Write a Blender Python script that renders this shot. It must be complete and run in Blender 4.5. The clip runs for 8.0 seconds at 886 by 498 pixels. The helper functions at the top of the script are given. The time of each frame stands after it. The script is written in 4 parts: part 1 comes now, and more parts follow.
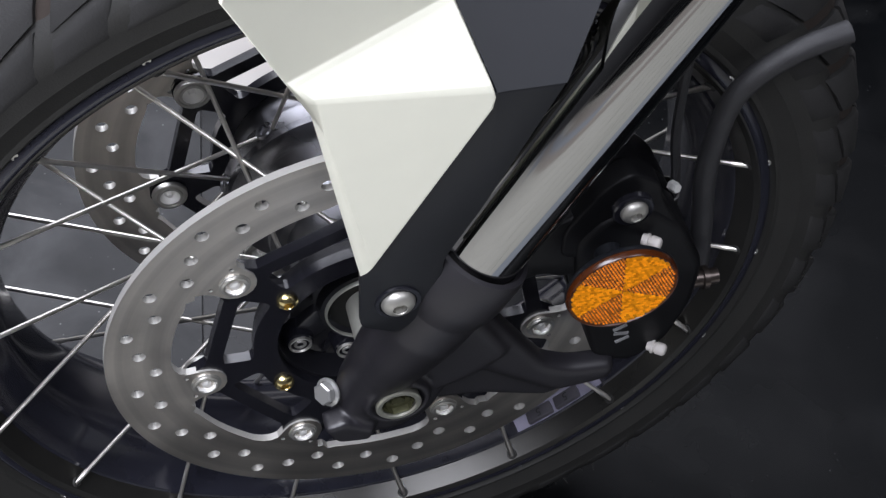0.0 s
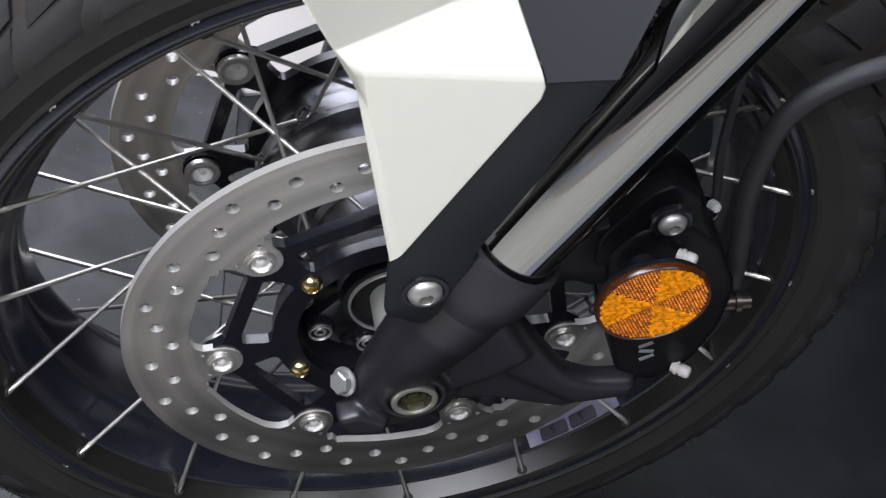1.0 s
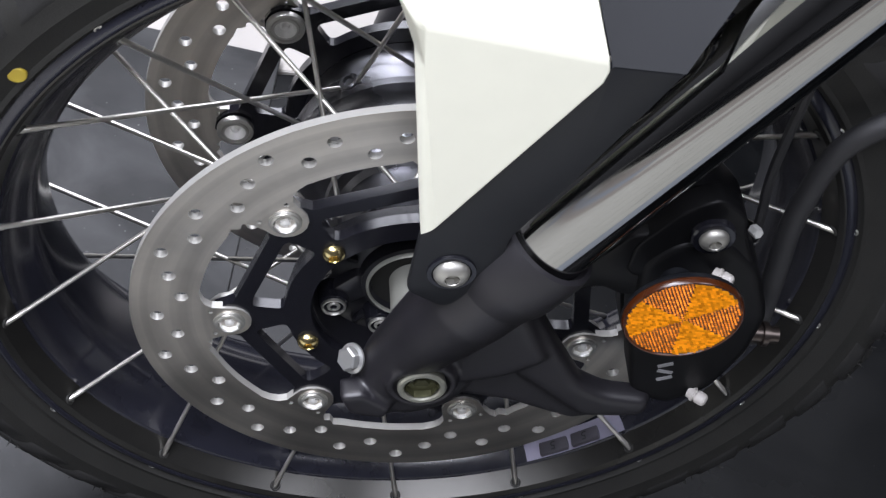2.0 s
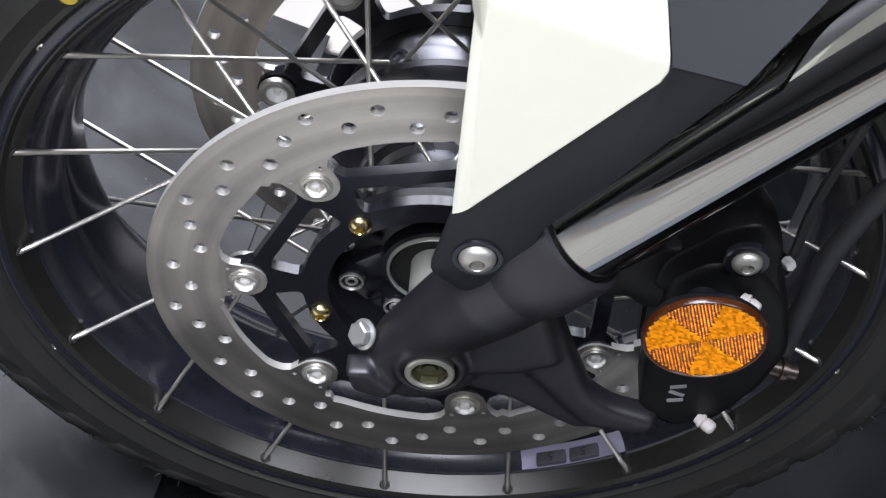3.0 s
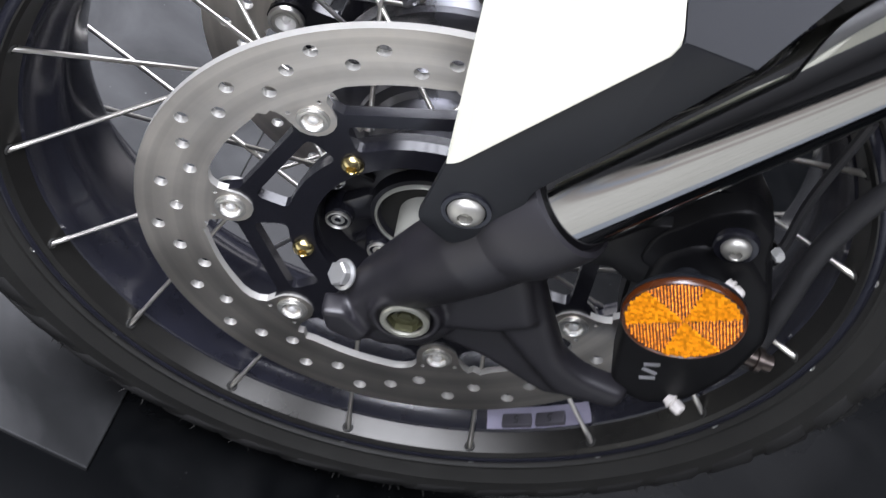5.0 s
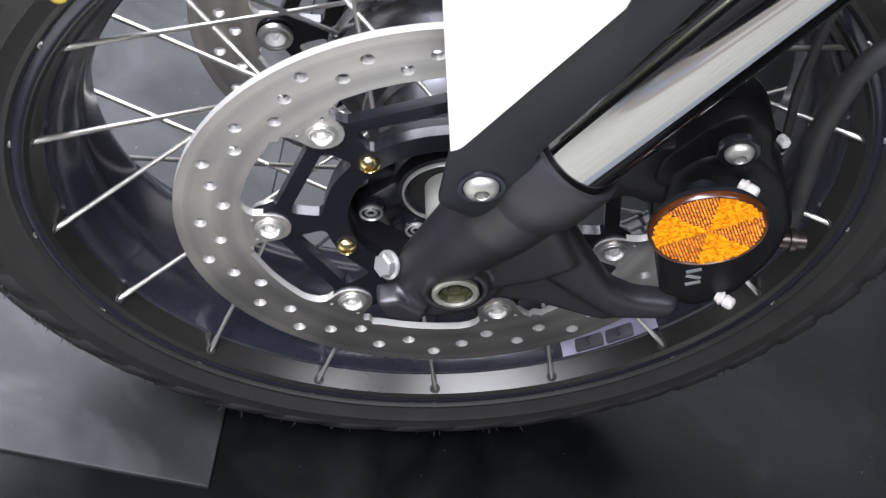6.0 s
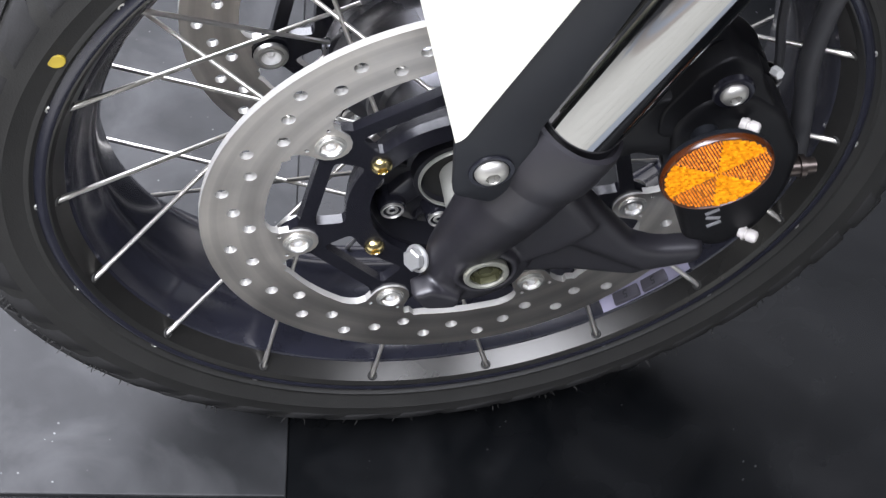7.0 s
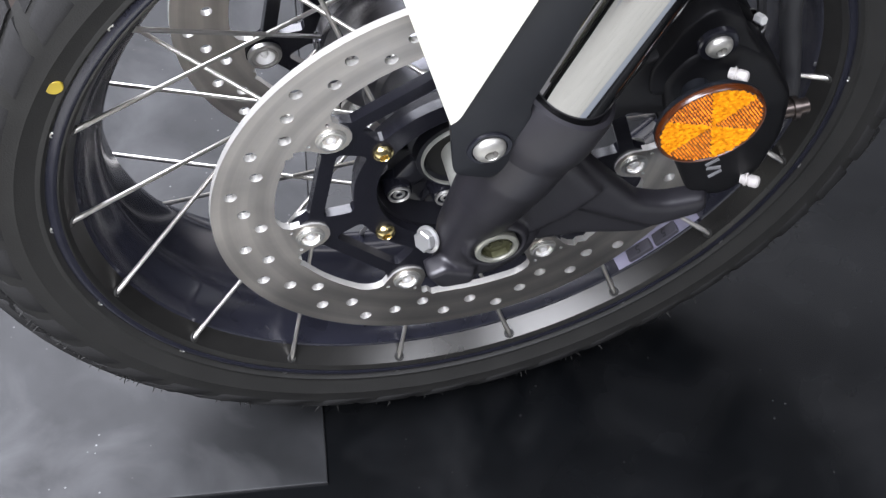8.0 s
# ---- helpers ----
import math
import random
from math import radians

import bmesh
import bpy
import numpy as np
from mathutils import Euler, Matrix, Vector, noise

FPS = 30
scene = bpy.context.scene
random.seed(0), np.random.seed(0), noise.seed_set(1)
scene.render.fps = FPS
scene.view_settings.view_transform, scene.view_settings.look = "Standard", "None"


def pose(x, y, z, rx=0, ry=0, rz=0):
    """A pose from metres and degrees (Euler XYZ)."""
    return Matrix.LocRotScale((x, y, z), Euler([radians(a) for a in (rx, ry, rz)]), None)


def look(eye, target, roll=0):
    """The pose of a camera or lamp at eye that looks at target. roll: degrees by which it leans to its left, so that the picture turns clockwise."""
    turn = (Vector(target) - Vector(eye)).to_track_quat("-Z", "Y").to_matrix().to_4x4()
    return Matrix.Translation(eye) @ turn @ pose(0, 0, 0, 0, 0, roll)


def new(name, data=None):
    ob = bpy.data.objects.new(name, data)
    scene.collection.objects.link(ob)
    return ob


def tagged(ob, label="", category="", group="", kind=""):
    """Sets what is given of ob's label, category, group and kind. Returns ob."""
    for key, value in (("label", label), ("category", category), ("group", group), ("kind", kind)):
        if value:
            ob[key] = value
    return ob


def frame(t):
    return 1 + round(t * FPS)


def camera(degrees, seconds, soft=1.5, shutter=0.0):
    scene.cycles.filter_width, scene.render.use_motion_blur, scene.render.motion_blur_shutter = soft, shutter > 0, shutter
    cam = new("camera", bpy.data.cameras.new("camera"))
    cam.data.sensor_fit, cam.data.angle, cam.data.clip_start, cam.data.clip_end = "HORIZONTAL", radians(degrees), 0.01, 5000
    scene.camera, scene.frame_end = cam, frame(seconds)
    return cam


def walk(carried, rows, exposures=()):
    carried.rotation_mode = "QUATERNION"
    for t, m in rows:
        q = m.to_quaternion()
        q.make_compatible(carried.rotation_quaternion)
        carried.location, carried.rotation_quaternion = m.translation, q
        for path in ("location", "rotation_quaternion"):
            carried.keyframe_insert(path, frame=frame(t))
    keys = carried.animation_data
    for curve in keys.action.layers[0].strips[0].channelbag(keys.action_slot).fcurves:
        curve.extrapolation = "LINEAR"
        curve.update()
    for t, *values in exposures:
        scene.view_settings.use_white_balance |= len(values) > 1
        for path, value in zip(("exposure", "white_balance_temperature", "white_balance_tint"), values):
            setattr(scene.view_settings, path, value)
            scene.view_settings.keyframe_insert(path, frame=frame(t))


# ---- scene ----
# Metres. The wheel's axle runs along y at height ZC; x points to the rear of the bike, the camera stays on the -y side.
cam = camera(30.47, 8.0, soft=1.3, shutter=0.5)
PATH = [
    (0.0, -0.1599, -0.6157, 1.1099, 39.21, -4.3, -14.24),
    (0.5, -0.1631, -0.6204, 1.1016, 39.87, -5.61, -12.34),
    (1.0, -0.1652, -0.6235, 1.0834, 40.09, -7.16, -9.67),
    (2.3, -0.1743, -0.6278, 1.0366, 40.19, -13.64, -1.43),
    (2.5, -0.1730, -0.6316, 1.0362, 39.82, -14.43, -0.01),
    (3.0, -0.1733, -0.6300, 1.0166, 39.36, -17.02, 3.26),
    (3.5, -0.1737, -0.6245, 1.0078, 38.38, -18.91, 5.8),
    (4.0, -0.1740, -0.6248, 0.9942, 37.96, -20.58, 7.75),
    (4.5, -0.1712, -0.6215, 0.9898, 36.96, -22.08, 10.09),
    (4.7, -0.1708, -0.6248, 0.9945, 36.56, -22.83, 9.83),
    (5.8, -0.1615, -0.6256, 1.0665, 34.88, -12.38, 0.51),
    (6.0, -0.1660, -0.6210, 1.0782, 35.27, -10.59, -2.2),
    (6.5, -0.1619, -0.6201, 1.0986, 35.09, -7.39, -5.28),
    (7.0, -0.1607, -0.6248, 1.1076, 34.88, -3.64, -9.59),
    (7.5, -0.1553, -0.6246, 1.1171, 34.37, -1.29, -12.2),
    (8.0, -0.1534, -0.6302, 1.1264, 33.81, 0.61, -14.23),
]
walk(cam, [(r[0], pose(*r[1:])) for r in PATH], exposures=[(0.0, -0.36, 6330, 19), (1.0, -0.28, 6330, 19), (2.5, 0.02, 6330, 19), (3.0, 0.10, 6330, 19), (3.5, 0.22, 6330, 19), (4.0, 0.26, 6330, 19), (4.7, 0.25, 6330, 19), (5.8, 0.67, 6330, 19), (6.5, 0.62, 6330, 19), (8.0, 0.63, 6330, 19)])

ZC = 0.332
YM = 0.0137
PI = math.pi

# ---- light: a showroom with ceiling panels ----
world = bpy.data.worlds.new("showroom_air")
world.use_nodes = True
world.node_tree.nodes["Background"].inputs[0].default_value = (0.75, 0.85, 1.0, 1)
world.node_tree.nodes["Background"].inputs[1].default_value = 0.02
scene.world = world


def ceiling_lamp(x, y, z, sx, sy, power, target, colour=(0.89, 0.945, 0.99)):
    data = bpy.data.lights.new("ceiling_lamp", "AREA")
    data.shape, data.size, data.size_y, data.energy, data.color = "RECTANGLE", sx, sy, power, colour
    ob = new("ceiling_lamp", data)
    ob.matrix_world = look((x, y, z), target)
    return ob


ceiling_lamp(-1.3, -1.2, 2.85, 2.4, 1.6, 190, (-1.2, -1.1, 0))
ceiling_lamp(-1.3, 0.3, 2.85, 2.0, 0.8, 100, (-1.2, 0.3, 0))
ceiling_lamp(-1.3, 2.35, 2.85, 4.2, 1.5, 225, (-1.3, 2.3, 0))
ceiling_lamp(1.3, -1.45, 2.85, 1.0, 1.0, 26, (1.3, -1.4, 0))
# weak unseen panel, added to lay a sheen on the mat's right side
ceiling_lamp(1.75, 1.8, 2.85, 1.4, 0.8, 8, (1.6, 1.6, 0))


# ---- materials ----
def nodes_of(name):
    m = bpy.data.materials.new(name)
    m.use_nodes = True
    nt = m.node_tree
    return m, nt, nt.nodes["Principled BSDF"]


def surface(name, colour, rough=0.5, metal=0.0, vary=0.15, grain=60.0, bump=0.0, bump_scale=800.0, rough_vary=0.1,
            coat=0.0, aniso=0.0, spec=0.5, islands=False):
    """A base colour that varies at two scales, a roughness that varies with it, and a fine relief."""
    m, nt, b = nodes_of(name)
    tex = nt.nodes.new("ShaderNodeTexCoord")
    n1, n2 = nt.nodes.new("ShaderNodeTexNoise"), nt.nodes.new("ShaderNodeTexNoise")
    n1.inputs["Scale"].default_value, n1.inputs["Detail"].default_value = grain * 0.12, 5
    n2.inputs["Scale"].default_value, n2.inputs["Detail"].default_value = grain, 8
    for n in (n1, n2):
        nt.links.new(tex.outputs["Object"], n.inputs["Vector"])
    mix = nt.nodes.new("ShaderNodeMath")
    mix.operation = "ADD"
    nt.links.new(n1.outputs["Fac"], mix.inputs[0])
    nt.links.new(n2.outputs["Fac"], mix.inputs[1])
    ramp = nt.nodes.new("ShaderNodeMapRange")
    ramp.inputs["From Min"].default_value, ramp.inputs["From Max"].default_value = 0.6, 1.4
    ramp.inputs["To Min"].default_value, ramp.inputs["To Max"].default_value = 1 - vary, 1 + vary
    nt.links.new(mix.outputs[0], ramp.inputs["Value"])
    sc = nt.nodes.new("ShaderNodeVectorMath")
    sc.operation = "SCALE"
    sc.inputs[0].default_value = colour
    nt.links.new(ramp.outputs[0], sc.inputs["Scale"])
    nt.links.new(sc.outputs[0], b.inputs["Base Color"])
    rr = nt.nodes.new("ShaderNodeMapRange")
    rr.inputs["From Min"].default_value, rr.inputs["From Max"].default_value = 0.3, 0.7
    rr.inputs["To Min"].default_value, rr.inputs["To Max"].default_value = max(0.02, rough - rough_vary), min(1, rough + rough_vary)
    nt.links.new(n1.outputs["Fac"], rr.inputs["Value"])
    nt.links.new(rr.outputs[0], b.inputs["Roughness"])
    b.inputs["Metallic"].default_value = metal
    b.inputs["Coat Weight"].default_value = coat
    b.inputs["Coat Roughness"].default_value = 0.08
    b.inputs["Specular IOR Level"].default_value = spec
    b.inputs["Anisotropic"].default_value = aniso
    if bump:
        n3 = nt.nodes.new("ShaderNodeTexNoise")
        n3.inputs["Scale"].default_value, n3.inputs["Detail"].default_value = bump_scale, 4
        nt.links.new(tex.outputs["Object"], n3.inputs["Vector"])
        bp = nt.nodes.new("ShaderNodeBump")
        bp.inputs["Strength"].default_value, bp.inputs["Distance"].default_value = bump, 0.0006
        nt.links.new(n3.outputs["Fac"], bp.inputs["Height"])
        nt.links.new(bp.outputs[0], b.inputs["Normal"])
    return m


M_RUBBER = surface("tyre_rubber", (0.0190, 0.0187, 0.0170), 0.64, spec=0.36, vary=0.25, bump=0.35, bump_scale=900, grain=40)
M_TREAD = surface("matte_tread_rubber", (0.0215, 0.0212, 0.0208), 0.72, spec=0.3, vary=0.25, bump=0.4, bump_scale=700, grain=40)
M_GROOVE = surface("dusty_groove_rubber", (0.034, 0.027, 0.023), 0.8, spec=0.2, vary=0.3, grain=60)
M_RIM = surface("black_anodised_rim", (0.0150, 0.0155, 0.0225), 0.22, vary=0.2, rough_vary=0.05, spec=0.6)
M_DISC = surface("brushed_stainless_disc", (0.73, 0.685, 0.62), 0.36, metal=1.0, vary=0.05, grain=160, rough_vary=0.05)


def turned_grain(m, strength):
    """Adds the fine rings that machining leaves round the axle, and faint pad marks."""
    nt = m.node_tree
    b = nt.nodes["Principled BSDF"]
    tex, sep = nt.nodes.new("ShaderNodeTexCoord"), nt.nodes.new("ShaderNodeSeparateXYZ")
    nt.links.new(tex.outputs["Object"], sep.inputs[0])
    dz = nt.nodes.new("ShaderNodeMath")
    dz.operation, dz.inputs[1].default_value = "SUBTRACT", ZC
    nt.links.new(sep.outputs["Z"], dz.inputs[0])
    com, ln = nt.nodes.new("ShaderNodeCombineXYZ"), nt.nodes.new("ShaderNodeVectorMath")
    ln.operation = "LENGTH"
    nt.links.new(sep.outputs["X"], com.inputs[0])
    nt.links.new(dz.outputs[0], com.inputs[1])
    nt.links.new(com.outputs[0], ln.inputs[0])
    n = nt.nodes.new("ShaderNodeTexNoise")
    n.noise_dimensions = "1D"
    n.inputs["Scale"].default_value, n.inputs["Detail"].default_value = 900, 6
    nt.links.new(ln.outputs["Value"], n.inputs["W"])
    bp = nt.nodes.new("ShaderNodeBump")
    bp.inputs["Strength"].default_value, bp.inputs["Distance"].default_value = strength, 0.0004
    nt.links.new(n.outputs["Fac"], bp.inputs["Height"])
    nt.links.new(bp.outputs[0], b.inputs["Normal"])
    # broad rings where the pads have run, a little duller or brighter than the next
    wide = nt.nodes.new("ShaderNodeTexNoise")
    wide.noise_dimensions = "1D"
    wide.inputs["Scale"].default_value, wide.inputs["Detail"].default_value = 110, 3
    nt.links.new(ln.outputs["Value"], wide.inputs["W"])
    span = nt.nodes.new("ShaderNodeMapRange")
    span.inputs["From Min"].default_value, span.inputs["From Max"].default_value = 0.3, 0.7
    span.inputs["To Min"].default_value, span.inputs["To Max"].default_value = 0.84, 1.06
    nt.links.new(wide.outputs["Fac"], span.inputs["Value"])
    tone = nt.nodes.new("ShaderNodeVectorMath")
    tone.operation = "SCALE"
    nt.links.new(b.inputs["Base Color"].links[0].from_socket, tone.inputs[0])
    nt.links.new(span.outputs[0], tone.inputs["Scale"])
    nt.links.new(tone.outputs[0], b.inputs["Base Color"])


turned_grain(M_DISC, 0.12)
ring_way = M_DISC.node_tree.nodes.new("ShaderNodeTangent")
ring_way.direction_type, ring_way.axis = "RADIAL", "Y"
M_DISC.node_tree.links.new(ring_way.outputs[0], M_DISC.node_tree.nodes["Principled BSDF"].inputs["Tangent"])
M_DISC.node_tree.nodes["Principled BSDF"].inputs["Anisotropic"].default_value = 0.35
M_EDGE = surface("zinc_coated_disc_edge", (0.46, 0.45, 0.42), 0.45, metal=0.35, vary=0.1)
M_STEEL = surface("bright_steel", (0.72, 0.71, 0.69), 0.2, metal=1.0, vary=0.08)
M_BOLT = surface("satin_steel", (0.58, 0.57, 0.54), 0.46, metal=1.0, vary=0.08)
M_SPOKE = surface("stainless_spoke", (0.60, 0.58, 0.54), 0.34, metal=1.0, vary=0.05, rough_vary=0.03)
M_CHROME = surface("chrome", (0.34, 0.34, 0.335), 0.05, metal=1.0, vary=0.02, rough_vary=0.015)
M_LIP = surface("satin_black_chrome", (0.046, 0.045, 0.042), 0.32, metal=0.75, vary=0.15, rough_vary=0.08)
# pale and barely metallic: the bobbin cup's highlight is put into the colour
M_PIN = surface("pale_pin_highlight", (0.86, 0.85, 0.82), 0.34, metal=0.35, vary=0.2)
M_CAP = surface("pale_rubber_cap", (0.56, 0.53, 0.50), 0.5, vary=0.08)
M_WEIGHT = surface("painted_weight", (0.070, 0.066, 0.078), 0.5, vary=0.15)
M_DOME = surface("dull_steel_bolt", (0.50, 0.49, 0.45), 0.48, metal=0.85, vary=0.12)
M_CLIP_GLINT = surface("white_clip_glint", (0.90, 0.89, 0.86), 0.42, metal=0.1, vary=0.1)
M_PINCH = surface("bright_zinc_bolt", (0.55, 0.55, 0.54), 0.34, metal=0.8, vary=0.12)
M_ZINC = surface("zinc_plate", (0.72, 0.72, 0.70), 0.4, metal=0.4, vary=0.08)
M_GOLD = surface("gold_zinc_bolt", (0.80, 0.66, 0.33), 0.25, metal=1.0, vary=0.15)
M_BLACK = surface("black_anodised_part", (0.0095, 0.0095, 0.0130), 0.2, vary=0.2, rough_vary=0.05, spec=0.6)
M_CAST = surface("matte_black_casting", (0.0118, 0.0110, 0.0138), 0.42, spec=0.60, vary=0.15, bump=0.15, bump_scale=1600)
M_PLATE = surface("matte_dark_plastic", (0.0078, 0.0088, 0.0112), 0.42, spec=0.36, vary=0.08, bump=0.05, bump_scale=2200)
M_WHITE = surface("white_paint", (0.89, 0.885, 0.745), 0.5, vary=0.02, coat=0.1, rough_vary=0.04)
M_HUB = surface("satin_black_hub", (0.010, 0.010, 0.0125), 0.28, vary=0.2, rough_vary=0.06, spec=0.65)
M_CALIPER = surface("black_caliper_enamel", (0.0045, 0.0045, 0.0052), 0.45, vary=0.2, spec=0.22, bump=0.1, bump_scale=1500)
M_HUBGREY = surface("cast_grey_metal", (0.22, 0.22, 0.235), 0.3, metal=1.0, vary=0.15, bump=0.1)
M_SPACER = surface("turned_aluminium", (0.36, 0.36, 0.32), 0.45, metal=0.45, vary=0.08)
M_HOSE = surface("brake_hose_rubber", (0.024, 0.024, 0.026), 0.55, vary=0.2, bump=0.5, bump_scale=1500)
# grey and brown tones are made up to streak the chrome's reflections
PLANKS = [surface("cream_floor_plank", (0.42, 0.41, 0.36), 0.3, vary=0.08, grain=12, rough_vary=0.05),
          surface("grey_floor_plank", (0.25, 0.27, 0.295), 0.3, vary=0.10, grain=12, rough_vary=0.05),
          surface("brown_streak_plank", (0.28, 0.25, 0.22), 0.3, vary=0.12, grain=12, rough_vary=0.05),
          surface("pale_grey_floor_plank", (0.34, 0.322, 0.300), 0.62, spec=0.2, vary=0.2, grain=9, rough_vary=0.1)]


def dusted(m, amount, scale, size, smear):
    """Adds small pale dust specks and cloudy smears to a material."""
    nt = m.node_tree
    b = nt.nodes["Principled BSDF"]
    tex, v = nt.nodes.new("ShaderNodeTexCoord"), nt.nodes.new("ShaderNodeTexVoronoi")
    v.inputs["Scale"].default_value = scale
    nt.links.new(tex.outputs["Object"], v.inputs["Vector"])
    near = nt.nodes.new("ShaderNodeMapRange")
    near.inputs["From Min"].default_value, near.inputs["From Max"].default_value = size, size * 0.4
    nt.links.new(v.outputs["Distance"], near.inputs["Value"])
    n = nt.nodes.new("ShaderNodeTexNoise")
    n.inputs["Scale"].default_value, n.inputs["Detail"].default_value = 14, 6
    nt.links.new(tex.outputs["Object"], n.inputs["Vector"])
    cl = nt.nodes.new("ShaderNodeMapRange")
    cl.inputs["From Min"].default_value, cl.inputs["From Max"].default_value = 0.5, 0.7
    nt.links.new(n.outputs["Fac"], cl.inputs["Value"])
    k = nt.nodes.new("ShaderNodeMath")
    k.operation = "MULTIPLY"
    nt.links.new(near.outputs[0], k.inputs[0])
    nt.links.new(cl.outputs[0], k.inputs[1])
    sm = nt.nodes.new("ShaderNodeMath")
    sm.operation, sm.inputs[1].default_value = "MULTIPLY", amount
    nt.links.new(k.outputs[0], sm.inputs[0])
    cloud = nt.nodes.new("ShaderNodeTexNoise")
    cloud.inputs["Scale"].default_value, cloud.inputs["Detail"].default_value, cloud.inputs["Distortion"].default_value = 11, 9, 0.8
    nt.links.new(tex.outputs["Object"], cloud.inputs["Vector"])
    haze = nt.nodes.new("ShaderNodeMapRange")
    haze.inputs["From Min"].default_value, haze.inputs["From Max"].default_value, haze.inputs["To Max"].default_value = 0.48, 0.75, smear
    nt.links.new(cloud.outputs["Fac"], haze.inputs["Value"])
    both = nt.nodes.new("ShaderNodeMath")
    both.operation = "ADD"
    nt.links.new(sm.outputs[0], both.inputs[0])
    nt.links.new(haze.outputs[0], both.inputs[1])
    add = nt.nodes.new("ShaderNodeVectorMath")
    add.operation = "ADD"
    nt.links.new(b.inputs["Base Color"].links[0].from_socket, add.inputs[0])
    nt.links.new(both.outputs[0], add.inputs[1])
    nt.links.new(add.outputs[0], b.inputs["Base Color"])


M_GROUT = surface("plank_joint", (0.12, 0.115, 0.11), 0.8, vary=0.1)
M_FLOOR = surface("black_rubber_mat", (0.0021, 0.0024, 0.0028), 0.24, spec=0.15, vary=0.35, grain=25, bump=0.06, bump_scale=400, rough_vary=0.16)
M_SLAB = surface("grey_floor_plate", (0.0200, 0.0206, 0.0212), 0.44, spec=0.18, vary=0.5, grain=22, bump=0.10, bump_scale=260, rough_vary=0.12)
dusted(M_FLOOR, 0.05, 90, 0.09, 0.005)
dusted(M_SLAB, 0.18, 90, 0.10, 0.030)
M_WALL = surface("dark_wall_paint", (0.035, 0.035, 0.037), 0.7, vary=0.05, grain=8)
M_CEIL = surface("grey_ceiling", (0.32, 0.32, 0.32), 0.8, vary=0.04, grain=6)


def amber(name, colour, low, high, rough):
    """Amber plastic over mirror facets; a random scale per facet puts sparkle into the colour."""
    m = surface(name, colour, rough, metal=0.3, vary=0.05, rough_vary=0.03, spec=0.3)
    nt = m.node_tree
    geo, mr, vm = nt.nodes.new("ShaderNodeNewGeometry"), nt.nodes.new("ShaderNodeMapRange"), nt.nodes.new("ShaderNodeVectorMath")
    mr.inputs["To Min"].default_value, mr.inputs["To Max"].default_value = low, high
    vm.operation = "SCALE"
    bsdf = nt.nodes["Principled BSDF"]
    nt.links.new(geo.outputs["Random Per Island"], mr.inputs["Value"])
    nt.links.new(bsdf.inputs["Base Color"].links[0].from_socket, vm.inputs[0])
    nt.links.new(mr.outputs[0], vm.inputs["Scale"])
    nt.links.new(vm.outputs[0], bsdf.inputs["Base Color"])
    return m


# one plastic in two tones: ridged sectors painted brighter, dotted ones darker
M_AMBER = amber("amber_prisms_bright", (0.86, 0.29, 0.005), 0.55, 1.4, 0.26)
M_AMBER_DOT = amber("amber_dots_dim", (0.74, 0.20, 0.004), 0.5, 1.6, 0.28)
# dark base under the facets paints the shaded gaps between them
M_AMBER_DEEP = surface("deep_amber", (0.050, 0.011, 0.0012), 0.28, vary=0.08, spec=0.6)
M_YELLOW = surface("yellow_paint_dot", (0.42, 0.31, 0.03), 0.5, vary=0.15)
M_STRIP = surface("pale_foil_strip", (0.36, 0.345, 0.45), 0.32, metal=0.4, vary=0.06)
# a darker, greener base colour than the axle end's
M_BORE = surface("dark_olive_bore", (0.085, 0.085, 0.045), 0.25, metal=0.55, vary=0.3, grain=200)
M_AXLE = surface("dull_axle_steel", (0.47, 0.47, 0.40), 0.42, metal=0.9, vary=0.12)
M_FITTING = surface("dark_fitting_metal", (0.12, 0.10, 0.09), 0.35, metal=0.9, vary=0.2)
M_NUMERAL = surface("dark_numeral_print", (0.016, 0.016, 0.018), 0.5, vary=0.1)
M_MARK = surface("white_print", (0.24, 0.24, 0.25), 0.5, vary=0.1)


# ---- mesh helpers ----
def part(name, bm, material, parent, label="", smooth=True, angle=35):
    """Links a bmesh as one mesh object under a thing or a part."""
    bmesh.ops.recalc_face_normals(bm, faces=bm.faces[:])
    me = bpy.data.meshes.new(name)
    if smooth:
        for f in bm.faces:
            f.smooth = True
        lim = radians(angle)
        for e in bm.edges:
            e.smooth = len(e.link_faces) == 2 and e.calc_face_angle(4) < lim
    bm.to_mesh(me)
    bm.free()
    me.materials.append(material)
    ob = new(name, me)
    ob.parent = parent
    if label:
        tagged(ob, label)
    return ob


def again(ob, m, parent=None):
    """One more object on the same mesh."""
    o = new(ob.name.split(".")[0], ob.data)
    o.parent = parent or ob.parent
    o.matrix_basis = m
    if "label" in ob:
        o["label"] = ob["label"]
    return o


def polar(r, a, y):
    """A point at radius r and angle a (degrees) round the axle."""
    return Vector((r * math.cos(radians(a)), y, ZC + r * math.sin(radians(a))))


def lathe(profile, segs=128, closed=True, bm=None):
    """Turns (radius, y) pairs round the axle."""
    bm = bm or bmesh.new()
    rings = []
    for r, y in profile:
        rings.append([bm.verts.new(polar(r, 360 * i / segs, y)) for i in range(segs)])
    n = len(rings)
    for k in range(n if closed else n - 1):
        a, b = rings[k], rings[(k + 1) % n]
        for i in range(segs):
            j = (i + 1) % segs
            bm.faces.new((a[i], a[j], b[j], b[i]))
    return bm


